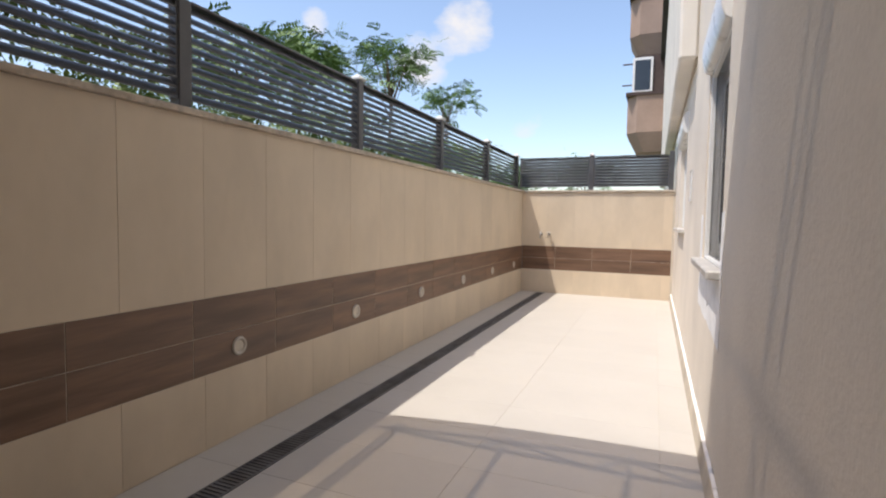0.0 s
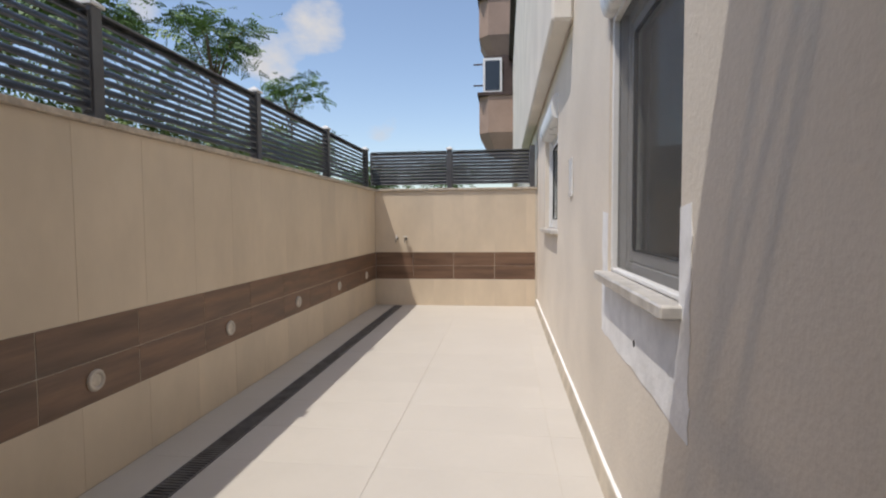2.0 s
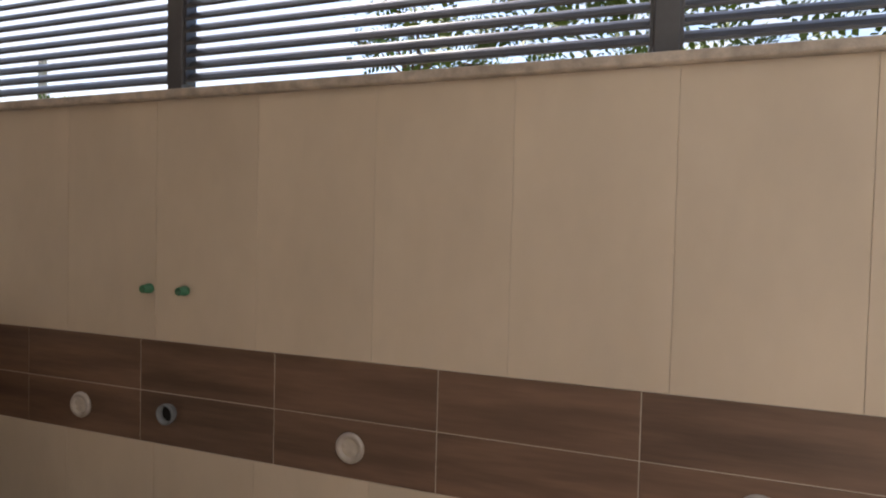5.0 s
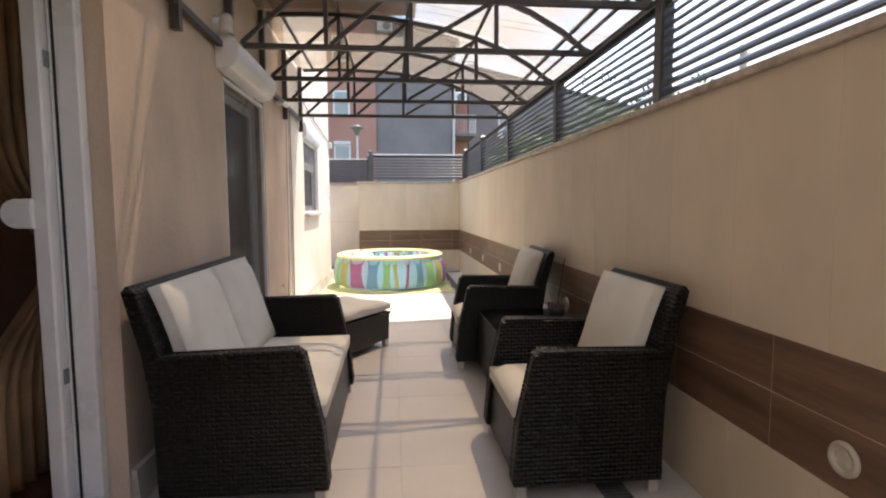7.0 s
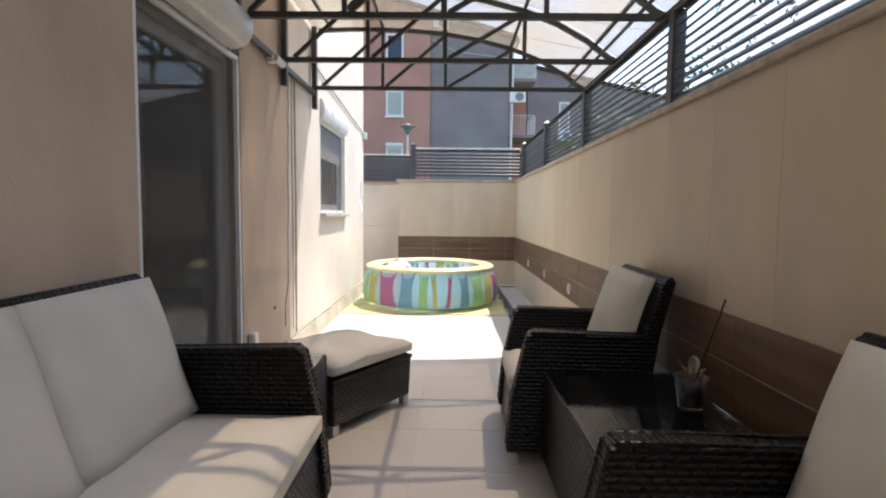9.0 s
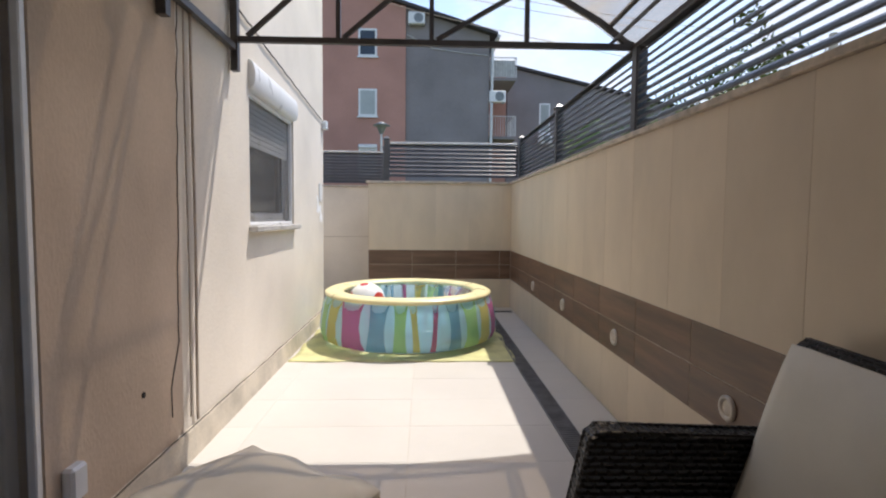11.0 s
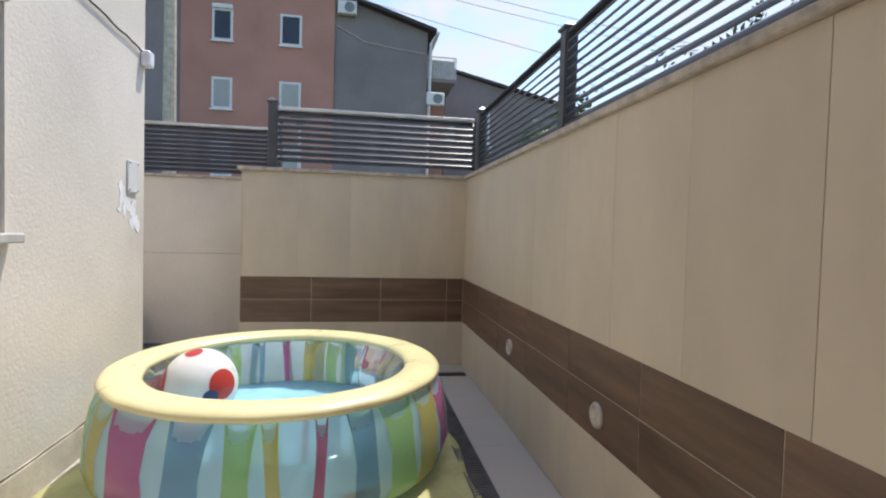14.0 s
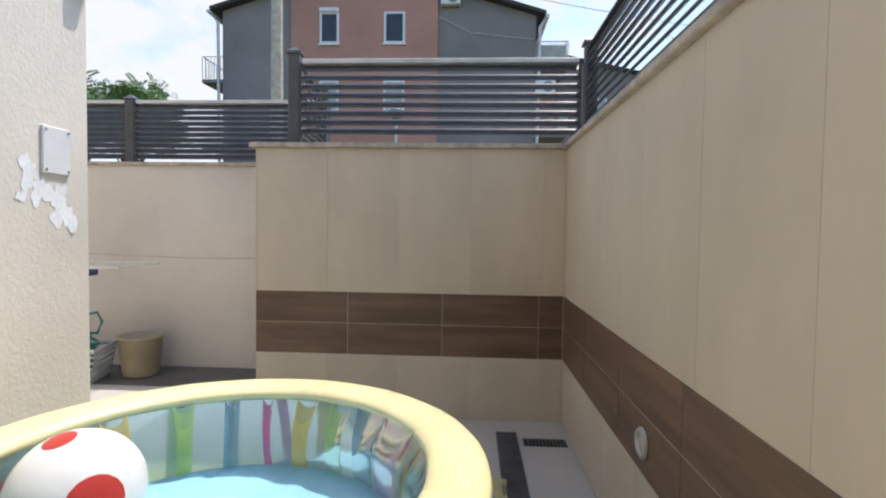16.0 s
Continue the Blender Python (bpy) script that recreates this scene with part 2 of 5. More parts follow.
M = {
    "beige": mat("beige_porcelain", (0.63, 0.53, 0.405), 0.5, vary=0.045, scale=2.4, fine=16, bump=0.05, per_piece=0.03, stretch=(1, 0.5, 1)),
    "brown": mat("brown_wood_tile", (0.168, 0.098, 0.063), 0.45, vary=0.19, scale=3, fine=22, bump=0.12, per_piece=0.09, stretch=(0.5, 5.0, 1)),
    "floor": mat("pale_floor_tile", (0.545, 0.515, 0.47), 0.5, vary=0.022, scale=2.0, fine=24, bump=0.04, per_piece=0.012),
    "grout": mat("grout", (0.56, 0.50, 0.42), 0.9, vary=0.06, scale=4, fine=90, bump=0.3),
    "grey_floor": mat("dark_grey_tile", (0.13, 0.12, 0.115), 0.5, vary=0.12, scale=3, fine=40, bump=0.08, per_piece=0.05),
    "coping": mat("granite_coping", (0.50, 0.43, 0.35), 0.55, vary=0.16, scale=18, fine=220, bump=0.2),
    "plaster": mat("textured_plaster", (0.745, 0.68, 0.59), 0.95, vary=0.06, scale=1.1, fine=62, bump=0.34, depth=0.006, spec=0.2),
    # plaster relief again, on a darker and tanner base, drawn out downwards
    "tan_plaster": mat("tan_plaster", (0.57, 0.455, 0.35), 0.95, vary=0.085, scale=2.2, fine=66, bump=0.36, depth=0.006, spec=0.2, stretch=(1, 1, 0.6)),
    "crack": mat("dark_crack", (0.10, 0.085, 0.07), 0.95, vary=0.2, bump=0.1),
    "render": mat("white_render", (0.74, 0.70, 0.64), 0.95, vary=0.05, scale=1.3, fine=70, bump=0.4, depth=0.004, spec=0.2),
    "patch": mat("white_filler", (0.86, 0.86, 0.86), 0.9, vary=0.06, scale=9, fine=60, bump=0.5, depth=0.004),
    "cement": mat("cement_plinth", (0.55, 0.49, 0.40), 0.9, vary=0.12, scale=5, fine=70, bump=0.35, depth=0.003),
    "fence": mat("grey_fence_paint", (0.088, 0.09, 0.097), 0.34, vary=0.12, scale=6, fine=60, bump=0.05),
    "steel": mat("brown_grey_steel", (0.058, 0.050, 0.047), 0.45, vary=0.15, scale=7, fine=70, bump=0.06),
    "cap": mat("pale_cap", (0.62, 0.62, 0.61), 0.4, metal=0.1, vary=0.08, bump=0.03),
    "pvc": mat("white_pvc", (0.78, 0.78, 0.77), 0.3, vary=0.03, scale=5, fine=40, bump=0.02),
    "gasket": mat("black_gasket", (0.015, 0.015, 0.016), 0.6, vary=0.1, bump=0.05),
    "sill": mat("marble_sill", (0.55, 0.53, 0.50), 0.35, vary=0.14, scale=11, fine=60, bump=0.05),
    "drain": mat("drain_grate", (0.14, 0.14, 0.145), 0.5, metal=0.3, vary=0.2, scale=9, fine=90, bump=0.1),
    "cushion": mat("cream_cushion", (0.70, 0.675, 0.60), 0.95, vary=0.05, scale=3, fine=400, bump=0.35, depth=0.001, spec=0.15),
    "wicker": wicker("dark_wicker"),
    "foot": mat("brushed_aluminium", (0.62, 0.60, 0.57), 0.4, metal=0.7, vary=0.08, fine=120, bump=0.05),
    "lamp_rim": mat("lamp_rim", (0.55, 0.50, 0.44), 0.4, metal=0.3, vary=0.1, bump=0.05),
    "lamp_glass": mat("lamp_glass", (0.60, 0.54, 0.46), 0.25, vary=0.08, scale=20, bump=0.1),
    "green_pipe": mat("green_pipe", (0.045, 0.20, 0.10), 0.4, vary=0.1, bump=0.05),
    "grey_pipe": mat("grey_pipe", (0.22, 0.24, 0.25), 0.45, vary=0.1, bump=0.05),
    "chrome": mat("chrome", (0.6, 0.6, 0.6), 0.2, metal=1.0, vary=0.05, bump=0.02),
    "dark": mat("dark_void", (0.01, 0.01, 0.01), 0.9, vary=0.1, bump=0),
    "curtain": mat("gold_curtain", (0.68, 0.44, 0.24), 0.55, vary=0.12, scale=4, fine=120, bump=0.15, spec=0.6),
    "net": mat("pale_curtain", (0.46, 0.45, 0.43), 0.9, vary=0.06, scale=4, fine=200, bump=0.15),
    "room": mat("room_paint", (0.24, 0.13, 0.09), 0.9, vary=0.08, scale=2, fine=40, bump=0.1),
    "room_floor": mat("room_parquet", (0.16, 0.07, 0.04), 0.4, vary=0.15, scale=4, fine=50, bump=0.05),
    "bark": mat("bark", (0.16, 0.12, 0.085), 0.95, vary=0.25, scale=9, fine=60, bump=0.7, depth=0.01),
    "leaf": mat("green_leaf", (0.085, 0.17, 0.035), 0.55, vary=0.3, scale=1.5, fine=12, bump=0, tint=(0.05, 0.10, 0.02)),
    "leaf2": mat("yellow_green_leaf", (0.13, 0.19, 0.045), 0.6, vary=0.3, scale=2.5, fine=14, bump=0, tint=(0.045, 0.085, 0.02)),
    "earth": mat("grassy_earth", (0.12, 0.13, 0.06), 1.0, vary=0.3, scale=0.6, fine=8, bump=0.6, depth=0.03),
    "pink": mat("pink_brown_render", (0.50, 0.27, 0.215), 0.95, vary=0.06, scale=0.5, fine=10, bump=0.15, depth=0.01, spec=0.2),
    "slate": mat("slate_grey_render", (0.275, 0.25, 0.25), 0.95, vary=0.07, scale=0.5, fine=10, bump=0.15, depth=0.01, spec=0.2),
    "taupe": mat("taupe_panel", (0.36, 0.26, 0.21), 0.9, vary=0.08, scale=0.8, fine=10, bump=0.1),
    "dkbrown": mat("dark_brown_trim", (0.07, 0.045, 0.04), 0.7, vary=0.12, bump=0.05),
    "roof": mat("dark_roof", (0.05, 0.045, 0.045), 0.8, vary=0.15, scale=2, bump=0.1),
    "far_glass": mat("far_window_glass", (0.035, 0.045, 0.06), 0.08, vary=0.1, scale=1, bump=0),
    "far_blind": mat("far_window_blind", (0.42, 0.45, 0.44), 0.5, vary=0.06, scale=1, bump=0.02),
    "tarp": mat("lime_tarpaulin", (0.58, 0.56, 0.27), 0.6, vary=0.12, scale=5, fine=50, bump=0.2, depth=0.004),
    "rim": mat("yellow_vinyl", (0.80, 0.72, 0.40), 0.3, vary=0.05, scale=4, fine=30, bump=0.05),
    "ball": mat("white_vinyl", (0.80, 0.79, 0.77), 0.3, vary=0.04, bump=0.02),
    "red": mat("red_vinyl", (0.55, 0.05, 0.04), 0.3, vary=0.1, bump=0.02),
    "navy": mat("navy_plastic", (0.03, 0.05, 0.14), 0.35, vary=0.1, bump=0.02),
    "water": mat("pool_floor_blue", (0.33, 0.64, 0.79), 0.15, vary=0.06, scale=5, fine=30, bump=0.1, depth=0.006),
    "basket": mat("grey_plastic", (0.50, 0.50, 0.48), 0.4, vary=0.08, bump=0.05),
    "bucket": mat("beige_plastic", (0.42, 0.36, 0.24), 0.4, vary=0.08, bump=0.05),
    "hose": mat("teal_hose", (0.03, 0.27, 0.20), 0.4, vary=0.12, bump=0.05),
    "wire": mat("grey_cable", (0.44, 0.36, 0.28), 0.7, vary=0.15, bump=0.05),
    "soil": mat("dry_stems", (0.30, 0.22, 0.13), 0.9, vary=0.2, bump=0.2),
    "pane": clear("window_glass", (0.86, 0.89, 0.89), 0.30, 0.02),
    "screen": clear("insect_mesh", (0.92, 0.92, 0.92), 0.0, 0.5, (0.05, 0.05, 0.05), 0.24),
    "clear_top": clear("table_glass", (0.88, 0.91, 0.91), 0.5, 0.03),
    "poly": clear("polycarbonate", (0.70, 0.635, 0.56), 0.6, 0.25, (0.40, 0.36, 0.31), 0.36),
    "cup": clear("clear_plastic", (0.80, 0.80, 0.80), 0.9, 0.1, (0.6, 0.6, 0.6), 0.15),
}
def vinyl(name, color, see, milk):
    """Tinted vinyl film: partly seen through, partly lit from both sides."""
    m = clear(name, tuple(0.35 + 0.65 * c for c in color), 0.7, 0.12, color, milk)
    n, l = m.node_tree.nodes, m.node_tree.links
    mix = [k for k in n if k.type == "MIX_SHADER" and not k.inputs[0].is_linked][0]
    add, df = n.new("ShaderNodeMixShader"), n.new("ShaderNodeBsdfDiffuse")
    df.inputs["Color"].default_value = (*color, 1)
    add.inputs[0].default_value = see
    l.new(mix.inputs[2].links[0].from_socket, add.inputs[1])
    l.new(df.outputs[0], add.inputs[2])
    l.new(add.outputs[0], mix.inputs[2])
    return m


threads = M["screen"].node_tree
thread = threads.nodes.new("ShaderNodeBsdfDiffuse")
thread.inputs["Color"].default_value = (0.20, 0.195, 0.19, 1)
for k in [k for k in threads.nodes if k.type == "MIX_SHADER" and not k.inputs[0].is_linked]:
    threads.links.new(thread.outputs[0], k.inputs[2])
pn_, pl_ = M["poly"].node_tree.nodes, M["poly"].node_tree.links
dirt_co, dirt, dirt_mix = pn_.new("ShaderNodeTexCoord"), pn_.new("ShaderNodeTexNoise"), pn_.new("ShaderNodeMixRGB")
dirt.inputs["Scale"].default_value, dirt.inputs["Detail"].default_value = 2.2, 6
dirt_mix.inputs[1].default_value, dirt_mix.inputs[2].default_value = (0.54, 0.485, 0.41, 1), (0.79, 0.715, 0.625, 1)
pl_.new(dirt_co.outputs["Object"], dirt.inputs["Vector"]), pl_.new(dirt.outputs["Fac"], dirt_mix.inputs[0])
pl_.new(dirt_mix.outputs["Color"], [k for k in pn_ if k.type == "BSDF_TRANSPARENT"][0].inputs["Color"])

STRIPES = [("yellow", (0.80, 0.62, 0.12)), ("magenta", (0.72, 0.10, 0.36)), ("slate_blue", (0.22, 0.45, 0.60)), ("lime", (0.50, 0.75, 0.22)), ("amber", (0.82, 0.62, 0.10)),
           ("crimson", (0.62, 0.05, 0.16)), ("sea_blue", (0.20, 0.42, 0.58)), ("green", (0.48, 0.74, 0.25))]
for stripe, colour in STRIPES:
    M[stripe] = vinyl(stripe + "_vinyl", tuple(0.10 + 0.88 * c for c in colour), 0.45, 0.68)
M["vinyl"] = vinyl("pale_blue_vinyl", (0.68, 0.90, 1.0), 0.36, 0.78)
M["film"] = vinyl("clear_vinyl", (0.80, 0.88, 0.92), 0.3, 0.13)


# ---- mesh helpers ----
def finish(name, bm, material, smooth=False):
    me = bpy.data.meshes.new(name)
    bmesh.ops.recalc_face_normals(bm, faces=bm.faces)
    bm.to_mesh(me)
    bm.free()
    if material:
        me.materials.append(M[material])
    if smooth:
        me.polygons.foreach_set("use_smooth", [True] * len(me.polygons))
    return me


def part(name, bm, material, parent, label="", smooth=False):
    ob = new(name, finish(name, bm, material, smooth))
    ob.parent = parent
    return tagged(ob, label)


def thing(name, label, category, m=None, group="", kind=""):
    ob = new(name)
    ob.empty_display_size = 0.1
    ob.matrix_basis = m or Matrix()
    return tagged(ob, label, category, group, kind)


def solid(name, bm, material, label="", category="", group="", kind="", m=None, smooth=False):
    ob = new(name, finish(name, bm, material, smooth))
    ob.matrix_basis = m or Matrix()
    return tagged(ob, label, category, group, kind)


def box(x0, x1, y0, y1, z0, z1, bevel=0.0, bm=None, seg=1, turn=None):
    own = bmesh.new()
    bmesh.ops.create_cube(own, size=1.0)
    bmesh.ops.scale(own, vec=(abs(x1 - x0), abs(y1 - y0), abs(z1 - z0)), verts=own.verts)
    if bevel:
        bmesh.ops.bevel(own, geom=own.edges[:], offset=bevel, segments=seg, affect="EDGES", profile=0.5)
    mv = Matrix.Translation(((x0 + x1) / 2, (y0 + y1) / 2, (z0 + z1) / 2))
    bmesh.ops.transform(own, matrix=mv @ turn if turn else mv, verts=own.verts)
    return merge(bm, own) if bm else own


def merge(bm, own):
    me = bpy.data.meshes.new("tmp")
    own.to_mesh(me)
    own.free()
    bm.from_mesh(me)
    bpy.data.meshes.remove(me)
    return bm


def tube(points, r, sides=8, bm=None, square=False, caps=True):
    """A rod of round or square section along a line of points."""
    bm = bm or bmesh.new()
    pts = [Vector(p) for p in points]
    n = 4 if square else sides
    rings = []
    for i, p in enumerate(pts):
        d = (pts[min(i + 1, len(pts) - 1)] - pts[max(i - 1, 0)]).normalized()
        ref = Vector((0, 0, 1)) if abs(d.z) < 0.9 else Vector((0, 1, 0))
        u = d.cross(ref).normalized()
        v = u.cross(d)
        k = r[i] if isinstance(r, (list, tuple)) else r
        rings.append([bm.verts.new(p + (u * math.cos(a) + v * math.sin(a)) * (k * 1.414 if square else k))
                      for a in [2 * math.pi * (j + (0.5 if square else 0)) / n for j in range(n)]])
    for a, b in zip(rings, rings[1:]):
        for j in range(n):
            bm.faces.new((a[j], a[(j + 1) % n], b[(j + 1) % n], b[j]))
    if caps:
        bm.faces.new(rings[0][::-1]), bm.faces.new(rings[-1])
    return bm


def lathe(profile, sides=32, bm=None, a0=0.0, a1=2 * math.pi, sx=1.0, sy=1.0):
    """A surface turned round z from (radius, height) pairs."""
    bm = bm or bmesh.new()
    closed = abs(a1 - a0 - 2 * math.pi) < 1e-6
    rows = []
    for j in range(sides if closed else sides + 1):
        a = a0 + (a1 - a0) * j / sides
        rows.append([bm.verts.new((r * math.cos(a) * sx, r * math.sin(a) * sy, z)) for r, z in profile])
    for j in range(sides):
        a, b = rows[j], rows[(j + 1) % len(rows)]
        for i in range(len(profile) - 1):
            bm.faces.new((a[i], b[i], b[i + 1], a[i + 1]))
    bmesh.ops.remove_doubles(bm, verts=bm.verts, dist=1e-5)
    return bm


def prism(outline, y0, y1, bm=None, axis="y"):
    """An outline in the x-z plane drawn out along y (or in y-z along x)."""
    bm = bm or bmesh.new()
    put = (lambda a, b, c: (a, c, b)) if axis == "y" else (lambda a, b, c: (c, a, b))
    lo, hi = [bm.verts.new(put(a, b, y0)) for a, b in outline], [bm.verts.new(put(a, b, y1)) for a, b in outline]
    n = len(outline)
    bm.faces.new(lo), bm.faces.new(hi[::-1])
    for i in range(n):
        bm.faces.new((lo[i], hi[i], hi[(i + 1) % n], lo[(i + 1) % n]))
    return bm


W, YN, YS = 2.38, 8.43, -9.2          # house face, north and south yard walls
WALL_TOP, BAND0, BAND1 = 1.69, 0.39, 0.787
POSTS = (8.35, 6.67, 4.98, 3.29, 1.64, -0.13, -1.80, -3.50, -5.32, -7.2, -9.12)
TRUSSES = [-5.42 + 0.87 * i for i in range(9)]


# ---- ground and yard shell ----
def ground():
    bm = bmesh.new()
    hole = (-0.22, 9.0, -10.42, 8.66)
    big = 600
    xs, ys = (-big, hole[0], hole[1], big), (-big, hole[2], hole[3], big)
    v = [[bm.verts.new((x, y, 1.62)) for y in ys] for x in xs]
    for i in range(3):
        for j in range(3):
            if (i, j) != (1, 1):
                bm.faces.new((v[i][j], v[i + 1][j], v[i + 1][j + 1], v[i][j + 1]))
    return solid("ground", bm, "earth", "grassy earth round the sunken yard", "ground", kind="structure")


ground()
wall_w = solid("wall_west", box(-0.2, -0.003, YS - 0.2, YN + 0.2, -0.1, WALL_TOP), "grout", "tall beige-tiled retaining wall with a brown tile band", "wall", kind="structure")
wall_n = solid("wall_north", box(-0.002, 2.6, YN + 0.003, YN + 0.2, -0.1, WALL_TOP), "grout", "beige-tiled yard end wall with a brown band", "wall", kind="structure")
wall_s = solid("wall_south", box(-0.002, 1.945, YS - 0.99, YS - 0.003, -0.1, WALL_TOP), "grout", "beige-tiled wall block behind the paddling pool", "wall", kind="structure")
wall_b = solid("wall_back", box(1.946, 9.0, -10.4, -10.2, -0.1, 1.69), "plaster", "plain pinkish-beige wall round the corner", "wall", kind="structure")
floor = solid("floor", box(-0.007, 9.0, -10.19, YN + 0.1, -0.12, -0.003), "grout", "pale porcelain tiled yard floor", "floor", kind="structure")
for nm, b in (("coping_west", box(-0.22, 0.025, YS - 0.2, YN + 0.2, WALL_TOP + 0.001, WALL_TOP + 0.032, 0.004)),
              ("coping_north", box(0.026, 2.37, YN - 0.025, YN + 0.2, WALL_TOP + 0.001, WALL_TOP + 0.032, 0.004)),
              ("coping_south", box(0.026, 1.978, YS - 1.0, YS + 0.03, WALL_TOP + 0.001, WALL_TOP + 0.032, 0.004)),
              ("coping_back", box(1.979, 9.0, -10.4, -10.17, 1.691, 1.72, 0.004))):
    solid(nm, b, "coping", "thin granite coping along the wall top", "coping", kind="structure")

HOUSE_OPEN = [  # y0, y1, z0, z1 of doors and windows in the house face
    (-6.95, -5.76, 1.15, 2.285), (-3.80, -2.74, 0.04, 2.32), (-1.336, 0.40, 0.04, 2.32), (2.385, 3.36, 0.985, 2.38), (5.64, 7.06, 1.14, 2.36)]
HOUSE_S, HOUSE_N, HOUSE_TOP = -8.33, 8.425, 7.2


def house_wall(name, lo, hi, material, label):
    """A stretch of the house face with its openings cut through."""
    bm = bmesh.new()
    at = lo
    for y0, y1, z0, z1 in HOUSE_OPEN:
        if y0 < lo or y1 > hi:
            continue
        box(W, W + 0.25, at, y0, -0.1, HOUSE_TOP, bm=bm)
        box(W, W + 0.25, y0, y1, -0.1, z0, bm=bm)
        box(W, W + 0.25, y0, y1, z1, HOUSE_TOP, bm=bm)
        at = y1
    box(W, W + 0.25, at, hi, -0.1, HOUSE_TOP, bm=bm)
    return solid(name, bm, material, label, "wall", kind="structure")


house_wall("wall_house_1", HOUSE_S, -4.73, "plaster", "cream textured plaster house wall")
# Middle stretch gets a darker, tanner base colour than those either side.
house_wall("wall_house_2", -4.73, 0.42, "tan_plaster", "darker tan plaster wall under the terrace roof")
house_wall("wall_house_3", 0.42, HOUSE_N, "plaster", "cream textured plaster house wall")
solid("wall_house_end", box(W + 0.251, 9.0, HOUSE_S, HOUSE_S + 0.25, -0.1, HOUSE_TOP), "plaster", "cream plaster end wall of the house", "wall", kind="structure")
solid("wall_house_far", box(8.75, 9.0, HOUSE_S + 0.251, YN + 14, -0.1, HOUSE_TOP), "plaster", "rear wall of the house", "wall", kind="structure")
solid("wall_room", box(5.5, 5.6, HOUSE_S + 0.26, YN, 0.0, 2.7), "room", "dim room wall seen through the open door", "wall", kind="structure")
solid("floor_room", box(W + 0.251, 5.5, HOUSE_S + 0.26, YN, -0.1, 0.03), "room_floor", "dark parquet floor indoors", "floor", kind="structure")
solid("ceiling", box(W + 0.251, 8.74, HOUSE_S + 0.26, YN, 2.7, 2.85), "render", "plain white room ceiling", "ceiling", kind="structure")
solid("roof_house", box(W - 0.3, 9.3, HOUSE_S - 0.3, YN + 14, HOUSE_TOP, HOUSE_TOP + 0.2), "roof", "dark flat roof slab", "roof", kind="structure")
for i, (y0, y1) in enumerate(((-2.72, -2.1), (0.5, 2.3))):
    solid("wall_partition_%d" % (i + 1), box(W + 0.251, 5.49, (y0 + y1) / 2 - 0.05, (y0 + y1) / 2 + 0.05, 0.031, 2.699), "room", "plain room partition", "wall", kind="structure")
# upper storey stands proud further along, with a shaded soffit
solid("upper_storey", box(W - 0.15, W - 0.001, 4.6, YN + 14, 2.60, HOUSE_TOP, 0.02), "render", "pale rendered upper storey standing proud", "wall", kind="structure")
solid("wall_house_north", box(W, W + 0.25, YN + 0.21, YN + 14, 1.5, HOUSE_TOP), "render", "pale house wall beyond the yard", "wall", kind="structure")
# plinth along the house foot
for nm, y0, y1 in (("plinth_1", HOUSE_S - 0.02, -3.82), ("plinth_2", -2.72, -1.35), ("plinth_3", 0.42, HOUSE_N - 0.01)):
    h = 0.15 if y1 < -1 else 0.10
    solid(nm, prism([(W - 0.035, 0.0), (W - 0.002, 0.0), (W - 0.002, h), (W - 0.022, h - 0.006)], y0, y1), "cement", "rough cement plinth at the wall foot", "plinth", kind="structure")
bm = bmesh.new()
for i in range(40):
    y = 0.5 + i * 0.2
    box(W - 0.020, W - 0.003, y, y + 0.2, 0.101, 0.106 + 0.003 * math.sin(i * 1.7), bm=bm)
solid("trim_1", bm, "patch", "uneven white filler line above the plinth", "trim", kind="structure")


# ---- fence ----
def post(x, y, z0, z1, capped, turn=0):
    ob = thing("fence_post", "square grey metal fence post" + ((" with a pale pyramid cap" if y > 0 else " with a grey pyramid cap") if capped else ""), "fence post", pose(x, y, z0, 0, 0, turn), "fence posts")
    h = z1 - z0
    part("shaft", box(-0.036, 0.036, -0.036, 0.036, 0, h - (0.035 if capped else 0), 0.004), "fence", ob)
    part("base_plate", box(-0.055, 0.055, -0.055, 0.055, 0.0, 0.006, 0.001), "fence", ob)
    if capped:
        bm = box(-0.048, 0.048, -0.048, 0.048, h - 0.035, h - 0.018, 0.002)
        lathe([(0.064, h - 0.018), (0.0, h + 0.018)], 4, bm, math.pi / 4, math.pi / 4 + 2 * math.pi)
        part("cap", bm, "cap" if y > 0 else "fence", ob, "pale pyramid cap" if y > 0 else "grey pyramid cap")
    return ob


SLAT = [(a * math.cos(radians(42)) + b * math.sin(radians(42)), -a * math.sin(radians(42)) + b * math.cos(radians(42))) for a, b in
        ((-0.036, 0.0), (-0.030, 0.006), (0.0, 0.008), (0.030, 0.006), (0.036, 0.0), (0.030, -0.005), (0.0, -0.004), (-0.030, -0.005))]


def slat_mesh(length):
    return finish("slat", prism(SLAT, -length / 2, length / 2), "fence")


